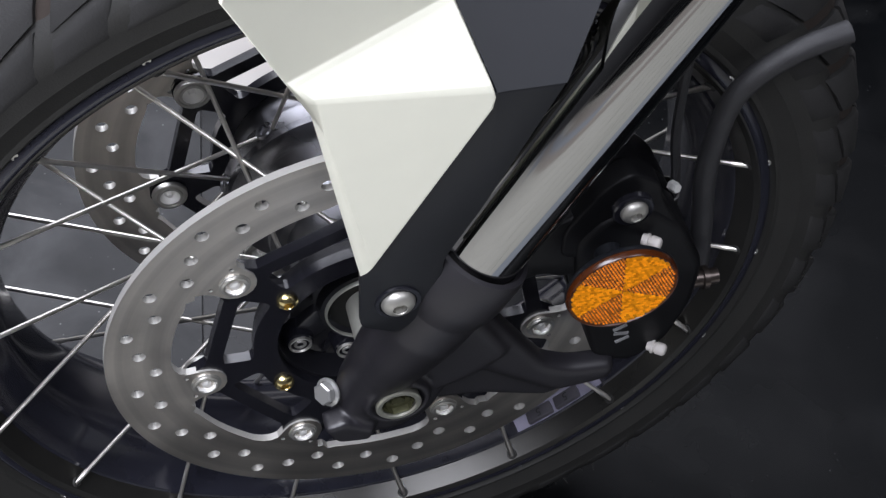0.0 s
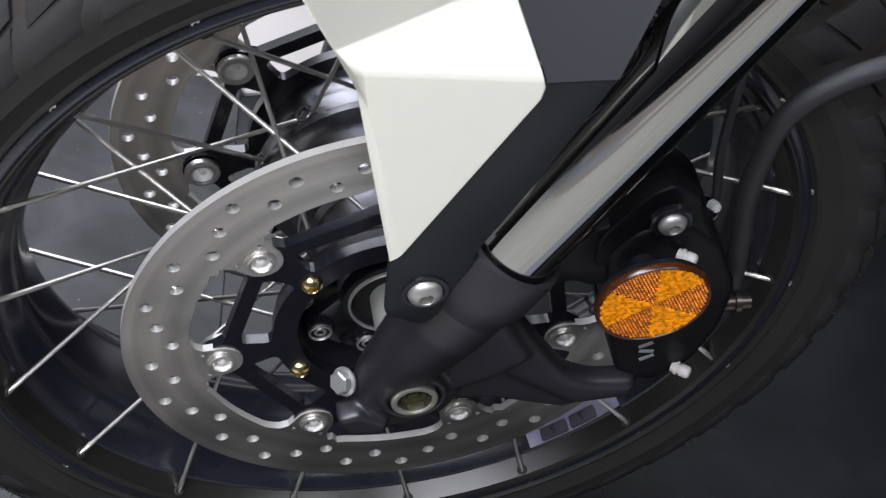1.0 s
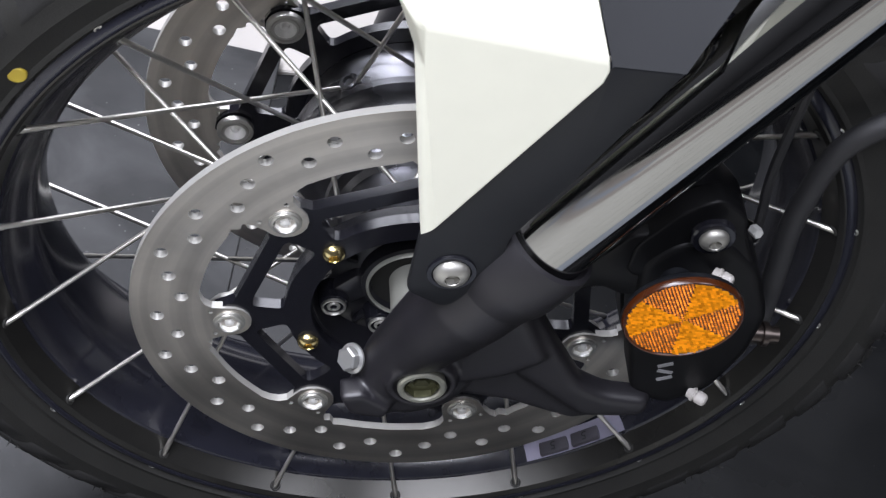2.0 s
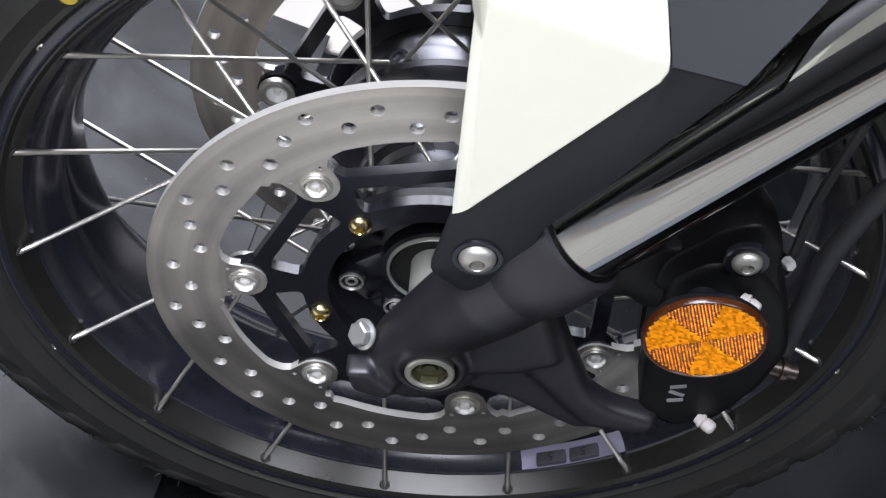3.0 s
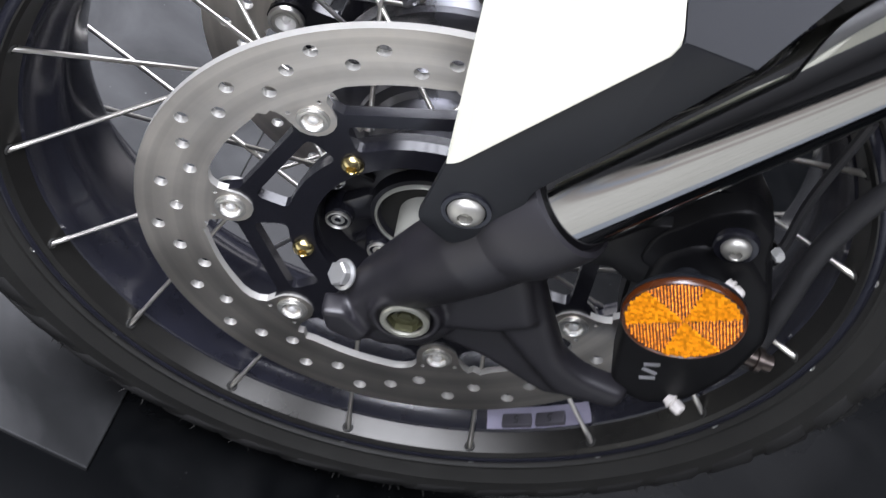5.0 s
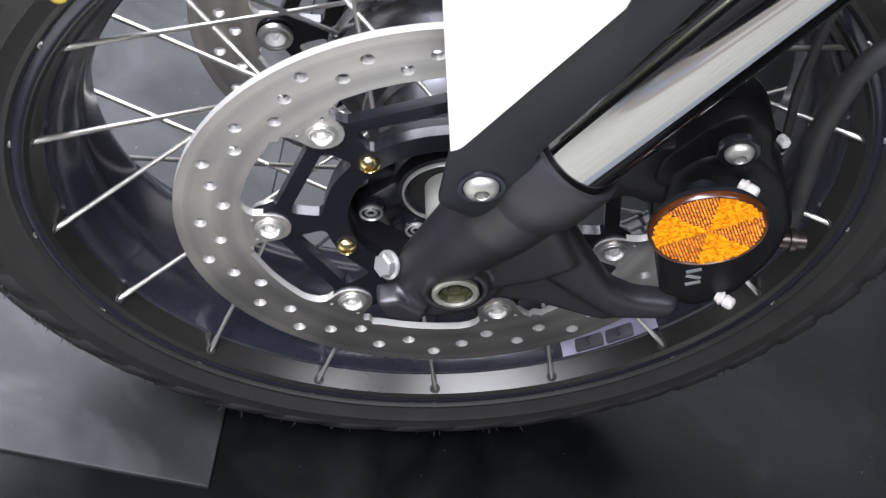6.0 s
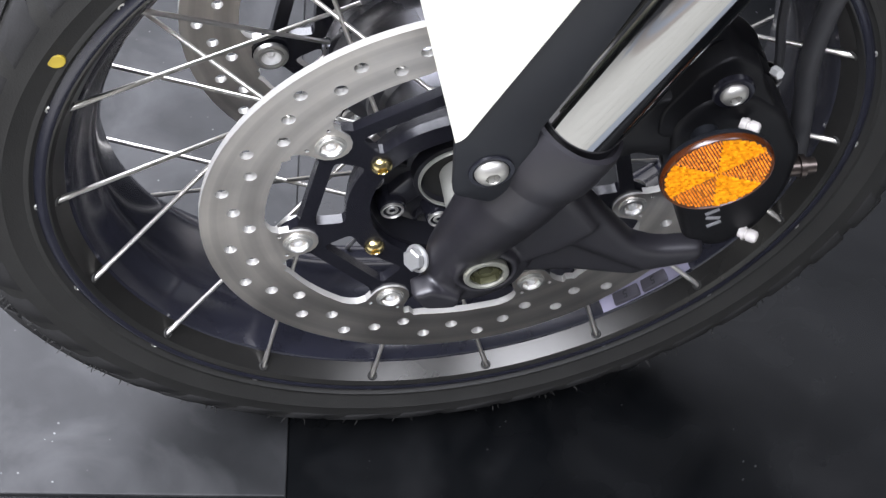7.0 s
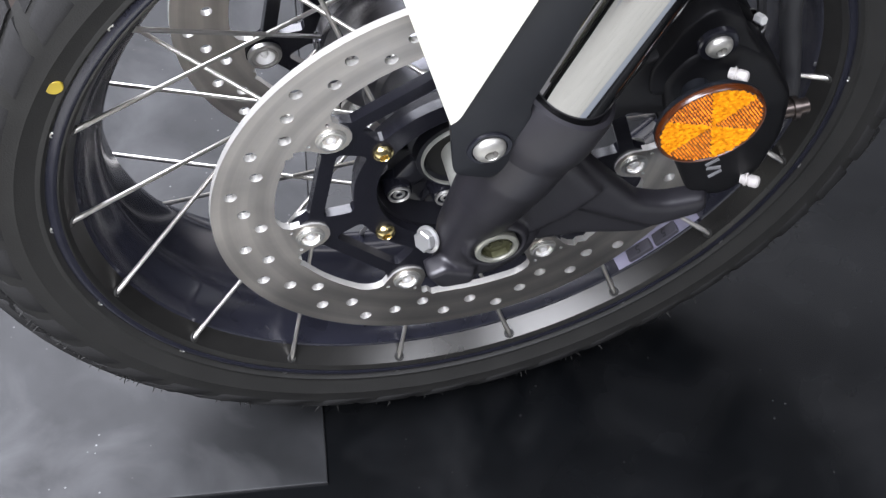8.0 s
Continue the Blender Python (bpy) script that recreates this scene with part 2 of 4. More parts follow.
def turned(profile, segs=24, m=Matrix(), bm=None):
    """Turns (radius, height) pairs round local z; a radius of zero closes an end."""
    bm = bm or bmesh.new()
    rings = []
    for r, h in profile:
        if r < 1e-6:
            rings.append([bm.verts.new(m @ Vector((0, 0, h)))])
        else:
            rings.append([bm.verts.new(m @ Vector((r * math.cos(2 * PI * i / segs), r * math.sin(2 * PI * i / segs), h))) for i in range(segs)])
    for a, b in zip(rings, rings[1:]):
        for i in range(segs):
            j = (i + 1) % segs
            if len(a) == 1 and len(b) > 1:
                bm.faces.new((a[0], b[i], b[j]))
            elif len(b) == 1 and len(a) > 1:
                bm.faces.new((a[i], a[j], b[0]))
            elif len(a) > 1:
                bm.faces.new((a[i], a[j], b[j], b[i]))
    return bm


def slab(loops, y0, y1, bm=None):
    """A plate between y0 and y1; the first loop of (x, z) is its outline, the rest are holes."""
    from mathutils.geometry import tessellate_polygon
    bm = bm or bmesh.new()
    flat = [p for lp in loops for p in lp]
    tris = tessellate_polygon([[Vector((x, z, 0)) for x, z in lp] for lp in loops])
    front = [bm.verts.new((x, y0, z)) for x, z in flat]
    back = [bm.verts.new((x, y1, z)) for x, z in flat]
    for a, b, c in tris:
        if len({a, b, c}) == 3:
            bm.faces.new((front[a], front[b], front[c]))
            bm.faces.new((back[c], back[b], back[a]))
    k = 0
    for lp in loops:
        n = len(lp)
        for i in range(n):
            a, b = k + i, k + (i + 1) % n
            bm.faces.new((front[a], front[b], back[b], back[a]))
        k += n
    return bm


def rounded(points, radius, steps=4):
    """Rounds the corners of a closed outline; radius may be one number or one for each corner."""
    out, n = [], len(points)
    for i in range(n):
        p, a, b = (Vector(points[j % n]) for j in (i, i - 1, i + 1))
        u, v = a - p, b - p
        r = radius[i] if isinstance(radius, (list, tuple)) else radius
        d = min(r, u.length * 0.45, v.length * 0.45)
        s, e = p + u.normalized() * d, p + v.normalized() * d
        for k in range(steps + 1):
            t = k / steps
            q = s * (1 - t) ** 2 + p * 2 * t * (1 - t) + e * t * t
            out.append((q.x, q.y))
    return out


def area2(points):
    return sum(a[0] * b[1] - b[0] * a[1] for a, b in zip(points, points[1:] + points[:1]))


def inset(points, d):
    """The outline moved inwards by d."""
    n, sign = len(points), (1 if area2(points) > 0 else -1)
    out = []
    for i in range(n):
        a, p, b = (Vector(points[j % n]) for j in (i - 1, i, i + 1))
        e1, e2 = (p - a), (b - p)
        n1 = Vector((-e1.y, e1.x)).normalized() if e1.length > 1e-9 else Vector((0, 0))
        n2 = Vector((-e2.y, e2.x)).normalized() if e2.length > 1e-9 else n1
        m = (n1 + n2)
        m = m.normalized() if m.length > 1e-6 else n1
        c = max(0.5, m.dot(n1))
        q = p + m * (d * sign / c)
        out.append((q.x, q.y))
    return out


def cushion(points, y_front, y_back, bevel, steps=3, bm=None, tilt=None):
    """A solid with the outline (x, z), its front rim rounded off by bevel; tilt(x, z) moves the front along y."""
    from mathutils.geometry import tessellate_polygon
    bm = bm or bmesh.new()
    sign = 1 if y_back > y_front else -1
    rings = [(points, y_back)]
    for k in range(steps + 1):
        t = k / steps * PI / 2
        rings.append((inset(points, bevel * (1 - math.cos(t))), y_front + sign * bevel * (1 - math.sin(t))))
    vs = []
    for k, (lp, y) in enumerate(rings):
        vs.append([bm.verts.new((x, y + (tilt(x, z) if tilt and k else 0), z)) for x, z in lp])
    n = len(points)
    for a, b in zip(vs, vs[1:]):
        for i in range(n):
            j = (i + 1) % n
            bm.faces.new((a[i], a[j], b[j], b[i]))
    for ring in (vs[0], vs[-1]):
        for t in tessellate_polygon([[Vector((v.co.x, v.co.z, 0)) for v in ring]]):
            if len(set(t)) == 3:
                bm.faces.new([ring[i] for i in t])
    return bm


def tube(points, radius, segs=10, bm=None, caps=True):
    """A round bar or hose through the points; radius is a number or one for each point."""
    bm = bm or bmesh.new()
    pts = [Vector(p) for p in points]
    rings, side = [], None
    for i, p in enumerate(pts):
        d = (pts[min(i + 1, len(pts) - 1)] - pts[max(i - 1, 0)]).normalized()
        if side is None:
            side = d.orthogonal().normalized()
        side = (side - d * side.dot(d)).normalized()
        up = d.cross(side)
        r = radius[i] if isinstance(radius, (list, tuple)) else radius
        rings.append([bm.verts.new(p + side * (r * math.cos(2 * PI * k / segs)) + up * (r * math.sin(2 * PI * k / segs))) for k in range(segs)])
    for a, b in zip(rings, rings[1:]):
        for k in range(segs):
            j = (k + 1) % segs
            bm.faces.new((a[k], a[j], b[j], b[k]))
    if caps:
        bm.faces.new(rings[0][::-1])
        bm.faces.new(rings[-1])
    return bm


def spline(points, n=8):
    """A smooth line through the points."""
    p = [Vector(q) for q in points]
    p = [2 * p[0] - p[1]] + p + [2 * p[-1] - p[-2]]
    out = []
    for i in range(1, len(p) - 2):
        for k in range(n):
            t = k / n
            out.append(0.5 * (2 * p[i] + (p[i + 1] - p[i - 1]) * t + (2 * p[i - 1] - 5 * p[i] + 4 * p[i + 1] - p[i + 2]) * t * t
                              + (3 * p[i] - p[i - 1] - 3 * p[i + 1] + p[i + 2]) * t ** 3))
    out.append(p[-2])
    return out


def facing(x, y, z, spin=0.0):
    """A pose whose local z points to the -y side."""
    return pose(x, y, z, 90, 0, 0) @ pose(0, 0, 0, 0, 0, spin)


def socket_bolt(name, parent, m, r=0.006, h=0.003, material=None, hexr=0.5, washer=0.0, label=""):
    """A domed screw head with a hexagon recess, on a washer where one is given."""
    bm = bmesh.new()
    if washer:
        turned([(washer * 0.5, 0), (washer, 0), (washer, 0.0012), (washer * 0.92, 0.0016), (r * 0.9, 0.0016)], 28, bm=bm)
    turned([(r, 0.0005), (r, h * 0.15), (r * 0.97, h * 0.36), (r * 0.89, h * 0.58), (r * 0.77, h * 0.76), (r * 0.62, h * 0.90), (r * hexr * 1.08, h)], 28, bm=bm)
    turned([(r * hexr * 1.08, h), (r * hexr, h * 0.9)], 28, bm=bm)
    turned([(r * hexr, h * 0.9), (r * hexr * 0.94, h * 0.25), (0, h * 0.15)], 6, bm=bm)
    ob = part(name, bm, material or M_STEEL, parent, label)
    ob.matrix_basis = m
    return ob


def hex_bolt(name, parent, m, r=0.006, h=0.005, material=None, flange=0.0, label=""):
    """A hexagon head, chamfered, on a flange where one is given."""
    bm = bmesh.new()
    if flange:
        turned([(flange, 0), (flange, 0.0012), (r * 0.95, 0.002)], 28, bm=bm)
    turned([(r, 0.0), (r, h * 0.85), (r * 0.86, h), (0, h)], 6, bm=bm)
    ob = part(name, bm, material or M_STEEL, parent, label, angle=20)
    ob.matrix_basis = m
    return ob


# ---- setting ----
def box(bm, x0, x1, y0, y1, z0, z1):
    v = [bm.verts.new((x, y, z)) for x in (x0, x1) for y in (y0, y1) for z in (z0, z1)]
    for f in ((0, 1, 3, 2), (4, 6, 7, 5), (0, 4, 5, 1), (2, 3, 7, 6), (0, 2, 6, 4), (1, 5, 7, 3)):
        bm.faces.new([v[i] for i in f])
    return bm


def structure(name, bm, material, label, category):
    ob = part(name, bm, material, None, smooth=False)
    return tagged(ob, label, category, kind="structure")


structure("floor", box(bmesh.new(), -4, 4, -3.5, 4.5, -0.12, -0.012), M_GROUT, "pale floor with made-up plank rows that streak the chrome's reflections", "floor")
mat = part("black_mat", cushion([(-2.2, -0.46), (2.6, -0.46), (2.6, 0.694), (-2.2, 0.262)], 0.0, -0.012, 0.003), M_FLOOR, None, smooth=False)
FLAT = Matrix(((1, 0, 0, 0), (0, 0, 1, 0), (0, 1, 0, 0), (0, 0, 0, 1)))
mat.matrix_basis = FLAT
tagged(mat, "black scuffed rubber display mat under the motorcycle", "mat")
# unseen second mat, added so that the chrome reflects something dark
mat = part("black_mat", cushion([(-3.6, -3.4), (3.6, -3.4), (3.6, -2.2), (-3.6, -2.2)], 0.0, -0.012, 0.003), M_FLOOR, None, smooth=False)
mat.matrix_basis = FLAT
tagged(mat, "unseen black mat across the aisle, added to darken the chrome's reflections", "mat")
structure("wall_north", box(bmesh.new(), -4.15, 4.15, 4.5, 4.65, -0.12, 2.9), M_WALL, "plain dark painted showroom wall", "wall")
structure("wall_south", box(bmesh.new(), -4.15, 4.15, -3.65, -3.5, -0.12, 2.9), M_WALL, "plain dark painted showroom wall", "wall")
structure("wall_west", box(bmesh.new(), -4.15, -4.0, -3.5, 4.5, -0.12, 2.9), M_WALL, "plain dark painted showroom wall", "wall")
structure("wall_east", box(bmesh.new(), 4.0, 4.15, -3.5, 4.5, -0.12, 2.9), M_WALL, "plain dark painted showroom wall", "wall")
structure("ceiling", box(bmesh.new(), -4.15, 4.15, -3.65, 4.65, 2.9, 3.0), M_CEIL, "plain grey showroom ceiling", "ceiling")

# the low plate under the wheel, turned slightly on the floor
bm = cushion([(-1.1, 0.0), (0.0, 0.0), (0.0, 0.565), (-1.1, 0.565)], 0.0035, 0.0, 0.0012)
plate = part("floor_plate", bm, M_SLAB, None, smooth=False)
tagged(plate, "low grey floor plate lying under the front tyre", "floor plate")
plate.matrix_basis = pose(-0.117, -0.083, 0.0, 0, 0, -8.5) @ FLAT

# ---- the motorcycle's front end ----
bike = new("motorcycle")
tagged(bike, "adventure motorcycle front end with spoked black wheel and white fork guard", "motorcycle")

# wheel: the rim carries tyre, spokes, hub and discs
RIM = [(0.2495, -0.0485), (0.2470, -0.0490), (0.2440, -0.0475), (0.2416, -0.0458), (0.2400, -0.0428), (0.2350, -0.0345), (0.2322, -0.0334), (0.2306, -0.0285), (0.2276, -0.0250), (0.2240, -0.0222),
       (0.2205, -0.0205), (0.2168, -0.0182), (0.2146, -0.0145), (0.2130, -0.0100), (0.2122, 0.0)]


def both_sides(half, keep):
    """The whole cross-section from its near half: the inner stretch is drawn out to the wheel's mid-plane YM, then mirrored there."""
    near = [(r, y if y <= -keep else -keep + (y + keep) * (YM + keep) / keep) for r, y in half]
    return near + [(r, 2 * YM - y) for r, y in near[-2::-1]]


def slimmer(profile, dr, k):
    """The profile moved by dr and drawn in towards the mid-plane, in reverse order, to close a hollow section."""
    return [(r + dr, YM + (y - YM) * k) for r, y in profile[::-1]]


inner = both_sides(RIM, 0.030)
outer = slimmer(inner, 0.0035, 0.945)
rim = part("front_wheel", lathe(inner + outer, 180), M_RIM, bike, "gloss black spoked aluminium rim", angle=40)

LIP = [(0.2475, -0.0478), (0.2440, -0.0482), (0.2412, -0.0462), (0.2394, -0.0430), (0.2342, -0.0343), (0.2354, -0.0338), (0.2404, -0.0420), (0.2440, -0.0460)]
part("rim_lip", lathe(LIP, 180), M_LIP, rim, "satin machined rim flange", angle=25)

TYRE = [(0.2475, -0.0440), (0.2530, -0.0470), (0.2545, -0.0492), (0.2560, -0.0492), (0.2575, -0.0484), (0.2680, -0.0515), (0.2695, -0.0522), (0.2710, -0.0519), (0.2768, -0.0519), (0.2795, -0.0518), (0.2835, -0.0515), (0.2885, -0.0499), (0.2950, -0.0451), (0.2985, -0.0412),
        (0.3045, -0.0355), (0.3085, -0.0310), (0.3125, -0.0210), (0.3155, -0.0105), (0.3165, 0.0)]
prof = both_sides(TYRE, 0.045)
back = slimmer(prof, -0.006, 0.90)
tyre_bm = lathe(prof + back, 180)
# tread: blocks stand on the carcass, set out along its profile from the shoulder to the crown
PROFILE = [(0.2765, -0.0515), (0.2782, -0.0522), (0.2835, -0.0518), (0.2900, -0.0500), (0.2985, -0.0455), (0.3075, -0.0390), (0.3155, -0.0310), (0.3220, -0.0200), (0.3255, -0.0100), (0.3265, 0.0)]
PROFILE = both_sides(PROFILE, 0.045)
ARC = [0.0]
for (r0, y0), (r1, y1) in zip(PROFILE, PROFILE[1:]):
    ARC.append(ARC[-1] + math.hypot(r1 - r0, y1 - y0))


def on_profile(s):
    """Radius, y and the outward direction of the tread surface at arc length s from the near shoulder."""
    k = max(i for i in range(len(ARC) - 1) if ARC[i] <= s + 1e-9)
    f = (s - ARC[k]) / (ARC[k + 1] - ARC[k])
    (r0, y0), (r1, y1) = PROFILE[k], PROFILE[k + 1]
    d = Vector((r1 - r0, y1 - y0)).normalized()
    return r0 + (r1 - r0) * f, y0 + (y1 - y0) * f, Vector((d.y, -d.x))


def tread_block(bm, ends, a_mid, half, slant, depth, ny=6):
    """A block of the tread. ends: arc length of its two rims at its start and end angle; half: half its width in degrees."""
    (s0a, s0b), (s1a, s1b) = ends
    top, low = [], []
    for i in range(ny + 1):
        row_t, row_l = [], []
        for j, (w, drop) in enumerate(((-1, 0.0011), (-0.88, 0.0), (0, 0.0), (0.88, 0.0), (1, 0.0011))):
            f = (w + 1) / 2
            sa, sb = s0a + (s0b - s0a) * f, s1a + (s1b - s1a) * f
            sv = sa + (sb - sa) * i / ny
            r, y, nrm = on_profile(sv)
            tip = max(0.0, 1 - min(sv, ARC[-1] - sv) / 0.010)
            a = a_mid + w * (half + 0.55 * tip) + slant(sv)
            e = 0.0010 if i in (0, ny) else 0.0
            q = Vector((r, y)) - nrm * (drop + e)
            row_t.append(bm.verts.new(polar(q.x, a, q.y)))
            if j in (0, 4):
                q = Vector((r, y)) - nrm * depth
                row_l.append(bm.verts.new(polar(q.x, a + w * 0.12, q.y)))
        top.append(row_t)
        low.append(row_l)
    for i in range(ny):
        for j in range(4):
            bm.faces.new((top[i][j], top[i][j + 1], top[i + 1][j + 1], top[i + 1][j]))
        bm.faces.new((low[i][0], top[i][0], top[i + 1][0], low[i + 1][0]))
        bm.faces.new((top[i][4], low[i][1], low[i + 1][1], top[i + 1][4]))
    for i in (0, ny):
        bm.faces.new((low[i][0], *top[i], low[i][1]))


PITCH = 360 / 42
part("tyre", tyre_bm, M_RUBBER, rim, "black adventure tyre carcass", angle=30)


def about_axle(a):
    """A turn round the axle by a degrees, from x towards z."""
    return Matrix.Translation((0, 0, ZC)) @ Matrix.Rotation(-radians(a), 4, "Y") @ Matrix.Translation((0, 0, -ZC))


END = ARC[-1]


def lean(s):
    """How far the grooves lean, in degrees, along the profile."""
    return 3.5 * (0.026 - min(s, END - s)) / 0.026 + (4.0 if s > END / 2 else 0.0)


GROOVE = 123.5
for ends in (((0.0, 0.0), (0.0250, 0.0165)), ((0.0285, 0.0200), (0.0640, 0.0600)), ((0.0690, 0.0650), (END - 0.0650, END - 0.0690)),
             ((END - 0.0600, END - 0.0640), (END - 0.0200, END - 0.0285)), ((END - 0.0165, END - 0.0250), (END, END))):
    bm = bmesh.new()
    tread_block(bm, ends, GROOVE + PITCH / 2, PITCH / 2 - 1.0, lean, 0.0035 if min(ends[0][0], END - ends[1][0]) < 0.01 else 0.0055)
    block = part("tread_block", bm, M_TREAD, rim)
    for k in range(1, 42):
        again(block, about_axle(PITCH * k))
BASE = [(r - 0.0038, YM + (y - YM) * 0.96) for r, y in PROFILE[4:-4]]
part("tread_floor", lathe(BASE + slimmer(BASE, -0.003, 0.93), 120), M_GROOVE, rim, "dusty brown-black groove floor")
# moulding hairs left on the new tyre's shoulder
random.seed(5)
hair = bmesh.new()
for k in range(130):
    a, y = random.uniform(180, 360), -0.0485 + random.uniform(-0.001, 0.004)
    r = 0.2935
    L = random.uniform(0.0012, 0.0038)
    p0 = polar(r - 0.001, a, y)
    p1 = polar(r + L, a + random.uniform(-0.4, 0.4), y - L * random.uniform(0.2, 0.9))
    tube([p0, (p0 + p1) / 2 + Vector((random.uniform(-1, 1), 0, random.uniform(-1, 1))) * 0.0006, p1], [0.0005, 0.0004, 0.0002], 5, hair)
tagged(part("rubber_hair", hair, M_RUBBER, rim, "short rubber moulding hairs"), kind="stuff")
bm = turned([(0.0, 0.0006), (0.0044, 0.0006), (0.0050, 0.0), (0.0050, -0.003)], 24)
dot = part("paint_dot", bm, M_YELLOW, rim, "yellow balance dot on the sidewall")
dot.matrix_basis = facing(*polar(0.2613, 149.0, -0.0500))

# hub
HUB = [(0.0240, -0.0420), (0.0285, -0.0480), (0.0310, -0.0475), (0.0320, -0.0400), (0.0380, -0.0385), (0.0530, -0.0375), (0.0575, -0.0400), (0.0590, -0.0570), (0.0715, -0.0575),
       (0.0720, -0.0510), (0.0620, -0.0440), (0.0480, -0.0300), (0.0240, -0.0300)]
part("hub", lathe(HUB, 96), M_HUB, rim, "black machined hub")
BARREL = [(0.0300, -0.0310), (0.0485, -0.0300), (0.0430, -0.0180), (0.0410, -0.0060), (0.0412, 0.0060), (0.0445, 0.0090), (0.0505, 0.0100), (0.0510, 0.0150), (0.0470, 0.0165), (0.0455, 0.0200), (0.0470, 0.0280), (0.0500, 0.0300), (0.0570, 0.0400), (0.0640, 0.0440), (0.0700, 0.0450), (0.0720, 0.0480), (0.0720, 0.0590), (0.0690, 0.0610), (0.0645, 0.0620), (0.0630, 0.0640), (0.0630, 0.0854), (0.0300, 0.0854)]
part("hub_barrel", lathe(BARREL, 96), M_HUBGREY, rim, "grey cast hub barrel with spoke flange", angle=30)
bm = turned([(0.0, -0.006), (0.0062, -0.006), (0.0058, 0.0040), (0.0050, 0.0050), (0.0034, 0.0050), (0.0030, 0.0030), (0.0, 0.0030)], 20)
socket = part("spoke_socket", bm, M_HUBGREY, rim, "grey boss that holds a spoke end")
for k in range(18):
    a = 238.26 + 20 * k + (31.5 if k % 2 else -29.0)
    m = Matrix.Translation(polar(0.0690, a, 0.0530)) @ (polar(1, a, 0) - Vector((0, 0, ZC))).to_track_quat("Z", "Y").to_matrix().to_4x4()
    if k == 0:
        socket.matrix_basis = m
    else:
        again(socket, m)
# raised ribs on the hub face, and the grey flange lugs that take the spokes
bm = turned([(0.0, -0.010), (0.0105, -0.010), (0.0084, 0.0020), (0.0070, 0.0032), (0.0, 0.0032)], 24)
boss = part("hub_boss", bm, M_BLACK, rim)
ribm = cushion(rounded([(-0.0016, -0.0105), (0.0016, -0.0105), (0.0016, 0.0105), (-0.0016, 0.0105)], 0.001, 1), -0.004, 0.002, 0.0008, 1)
rib = part("hub_rib", ribm, M_HUB, rim)
for k in range(10):
    a = 222.7 + 36 * k
    p = polar(0.0455, a + 18, -0.0385)
    m = Matrix.Translation(p) @ Matrix.Rotation(-radians(a + 18 - 90), 4, "Y")
    if k == 0:
        rib.matrix_basis = m
    else:
        again(rib, m)
for k, (x, y, z) in enumerate(((-0.0435, -0.0475, 0.3083), (-0.0135, -0.0475, 0.2946), (0.0130, -0.0475, 0.2880))):
    if k == 0:
        boss.matrix_basis = facing(x, y, z)
    else:
        again(boss, facing(x, y, z))
part("bearing_ring", lathe([(0.0268, -0.0482), (0.0269, -0.0500), (0.0276, -0.0504), (0.0285, -0.0490), (0.0285, -0.0478)], 64), M_SPACER, rim, "bright bearing seat ring")
part("seal", lathe([(0.0130, -0.0400), (0.0130, -0.0440), (0.0264, -0.0445), (0.0264, -0.0400)], 64), M_RUBBER, rim, "black rubber axle seal")
part("axle_spacer", lathe([(0.0130, -0.0900), (0.0150, -0.0900), (0.0150, -0.0450), (0.0130, -0.0450)], 48), M_SPACER, rim, "turned aluminium spacer")

for p in ((-0.0435, -0.0505, 0.3083), (-0.0135, -0.0505, 0.2946), (0.0130, -0.0505, 0.2880)):
    bm = turned([(0.0058, -0.0026), (0.0058, 0.0010), (0.0062, 0.0016), (0.0070, 0.0014), (0.0074, 0.0), (0.0074, -0.003)], 32)
    turned([(0.0040, -0.0026), (0.0040, 0.0002), (0.0034, 0.0008), (0.0022, 0.0008), (0.0019, -0.0012), (0.0, -0.0014)], 12, bm=bm)
    part("hub_screw", bm, M_BOLT, rim, "small recessed hub screw").matrix_basis = facing(*p)

bm = turned([(0.0, 0.0036), (0.0022, 0.0034), (0.0040, 0.0024), (0.0052, 0.0008), (0.0060, 0.0), (0.0060, -0.006)], 20)
part("hub_nut", bm, M_STEEL, rim, "domed bright hub nut").matrix_basis = facing(-0.0547, -0.0470, 0.3337)
web = [(-0.0520, 0.3090), (-0.0400, 0.3000), (-0.0250, 0.3130), (-0.0230, 0.3260), (-0.0330, 0.3330)]
part("hub_web", cushion(rounded(web, 0.003, 3), -0.0455, -0.0370, 0.002, 2), M_HUB, rim, "raised web on the hub face")

# spokes: each runs from one edge of the rim to the hub flange of the other side
S0 = 238.26
def spoke_line(a, side, lead):
    p = polar(0.2380, a, YM - 0.0557 * side)
    if side > 0:
        return p, polar(0.0650, a + (31.5 if lead else -29.0), 0.0560)
    return p, polar(0.0650, a + (24.0 if lead else -28.0), -0.0290)


p, q = spoke_line(S0, 1, False)
LEN = (q - p).length
bm = turned([(0.0, -0.0045), (0.0015, -0.0044), (0.0018, -0.0036), (0.0018, 0.008), (0.0015, 0.010), (0.0014, LEN - 0.002), (0.0024, LEN), (0.0030, LEN + 0.004), (0.0, LEN + 0.004)], 10)
first = part("spoke", bm, M_SPOKE, rim, "thin stainless wire spoke")


def between(p, q):
    return Matrix.Translation(p) @ (q - p).to_track_quat("Z", "Y").to_matrix().to_4x4()


for side, off in ((1, 0.0), (-1, -0.7)):
    for k in range(18):
        p, q = spoke_line(S0 + off + 20 * k, side, k % 2 == (1 if side > 0 else 0))
        if side > 0 and k == 0:
            first.matrix_basis = between(p, q)
        else:
            again(first, between(p, q))

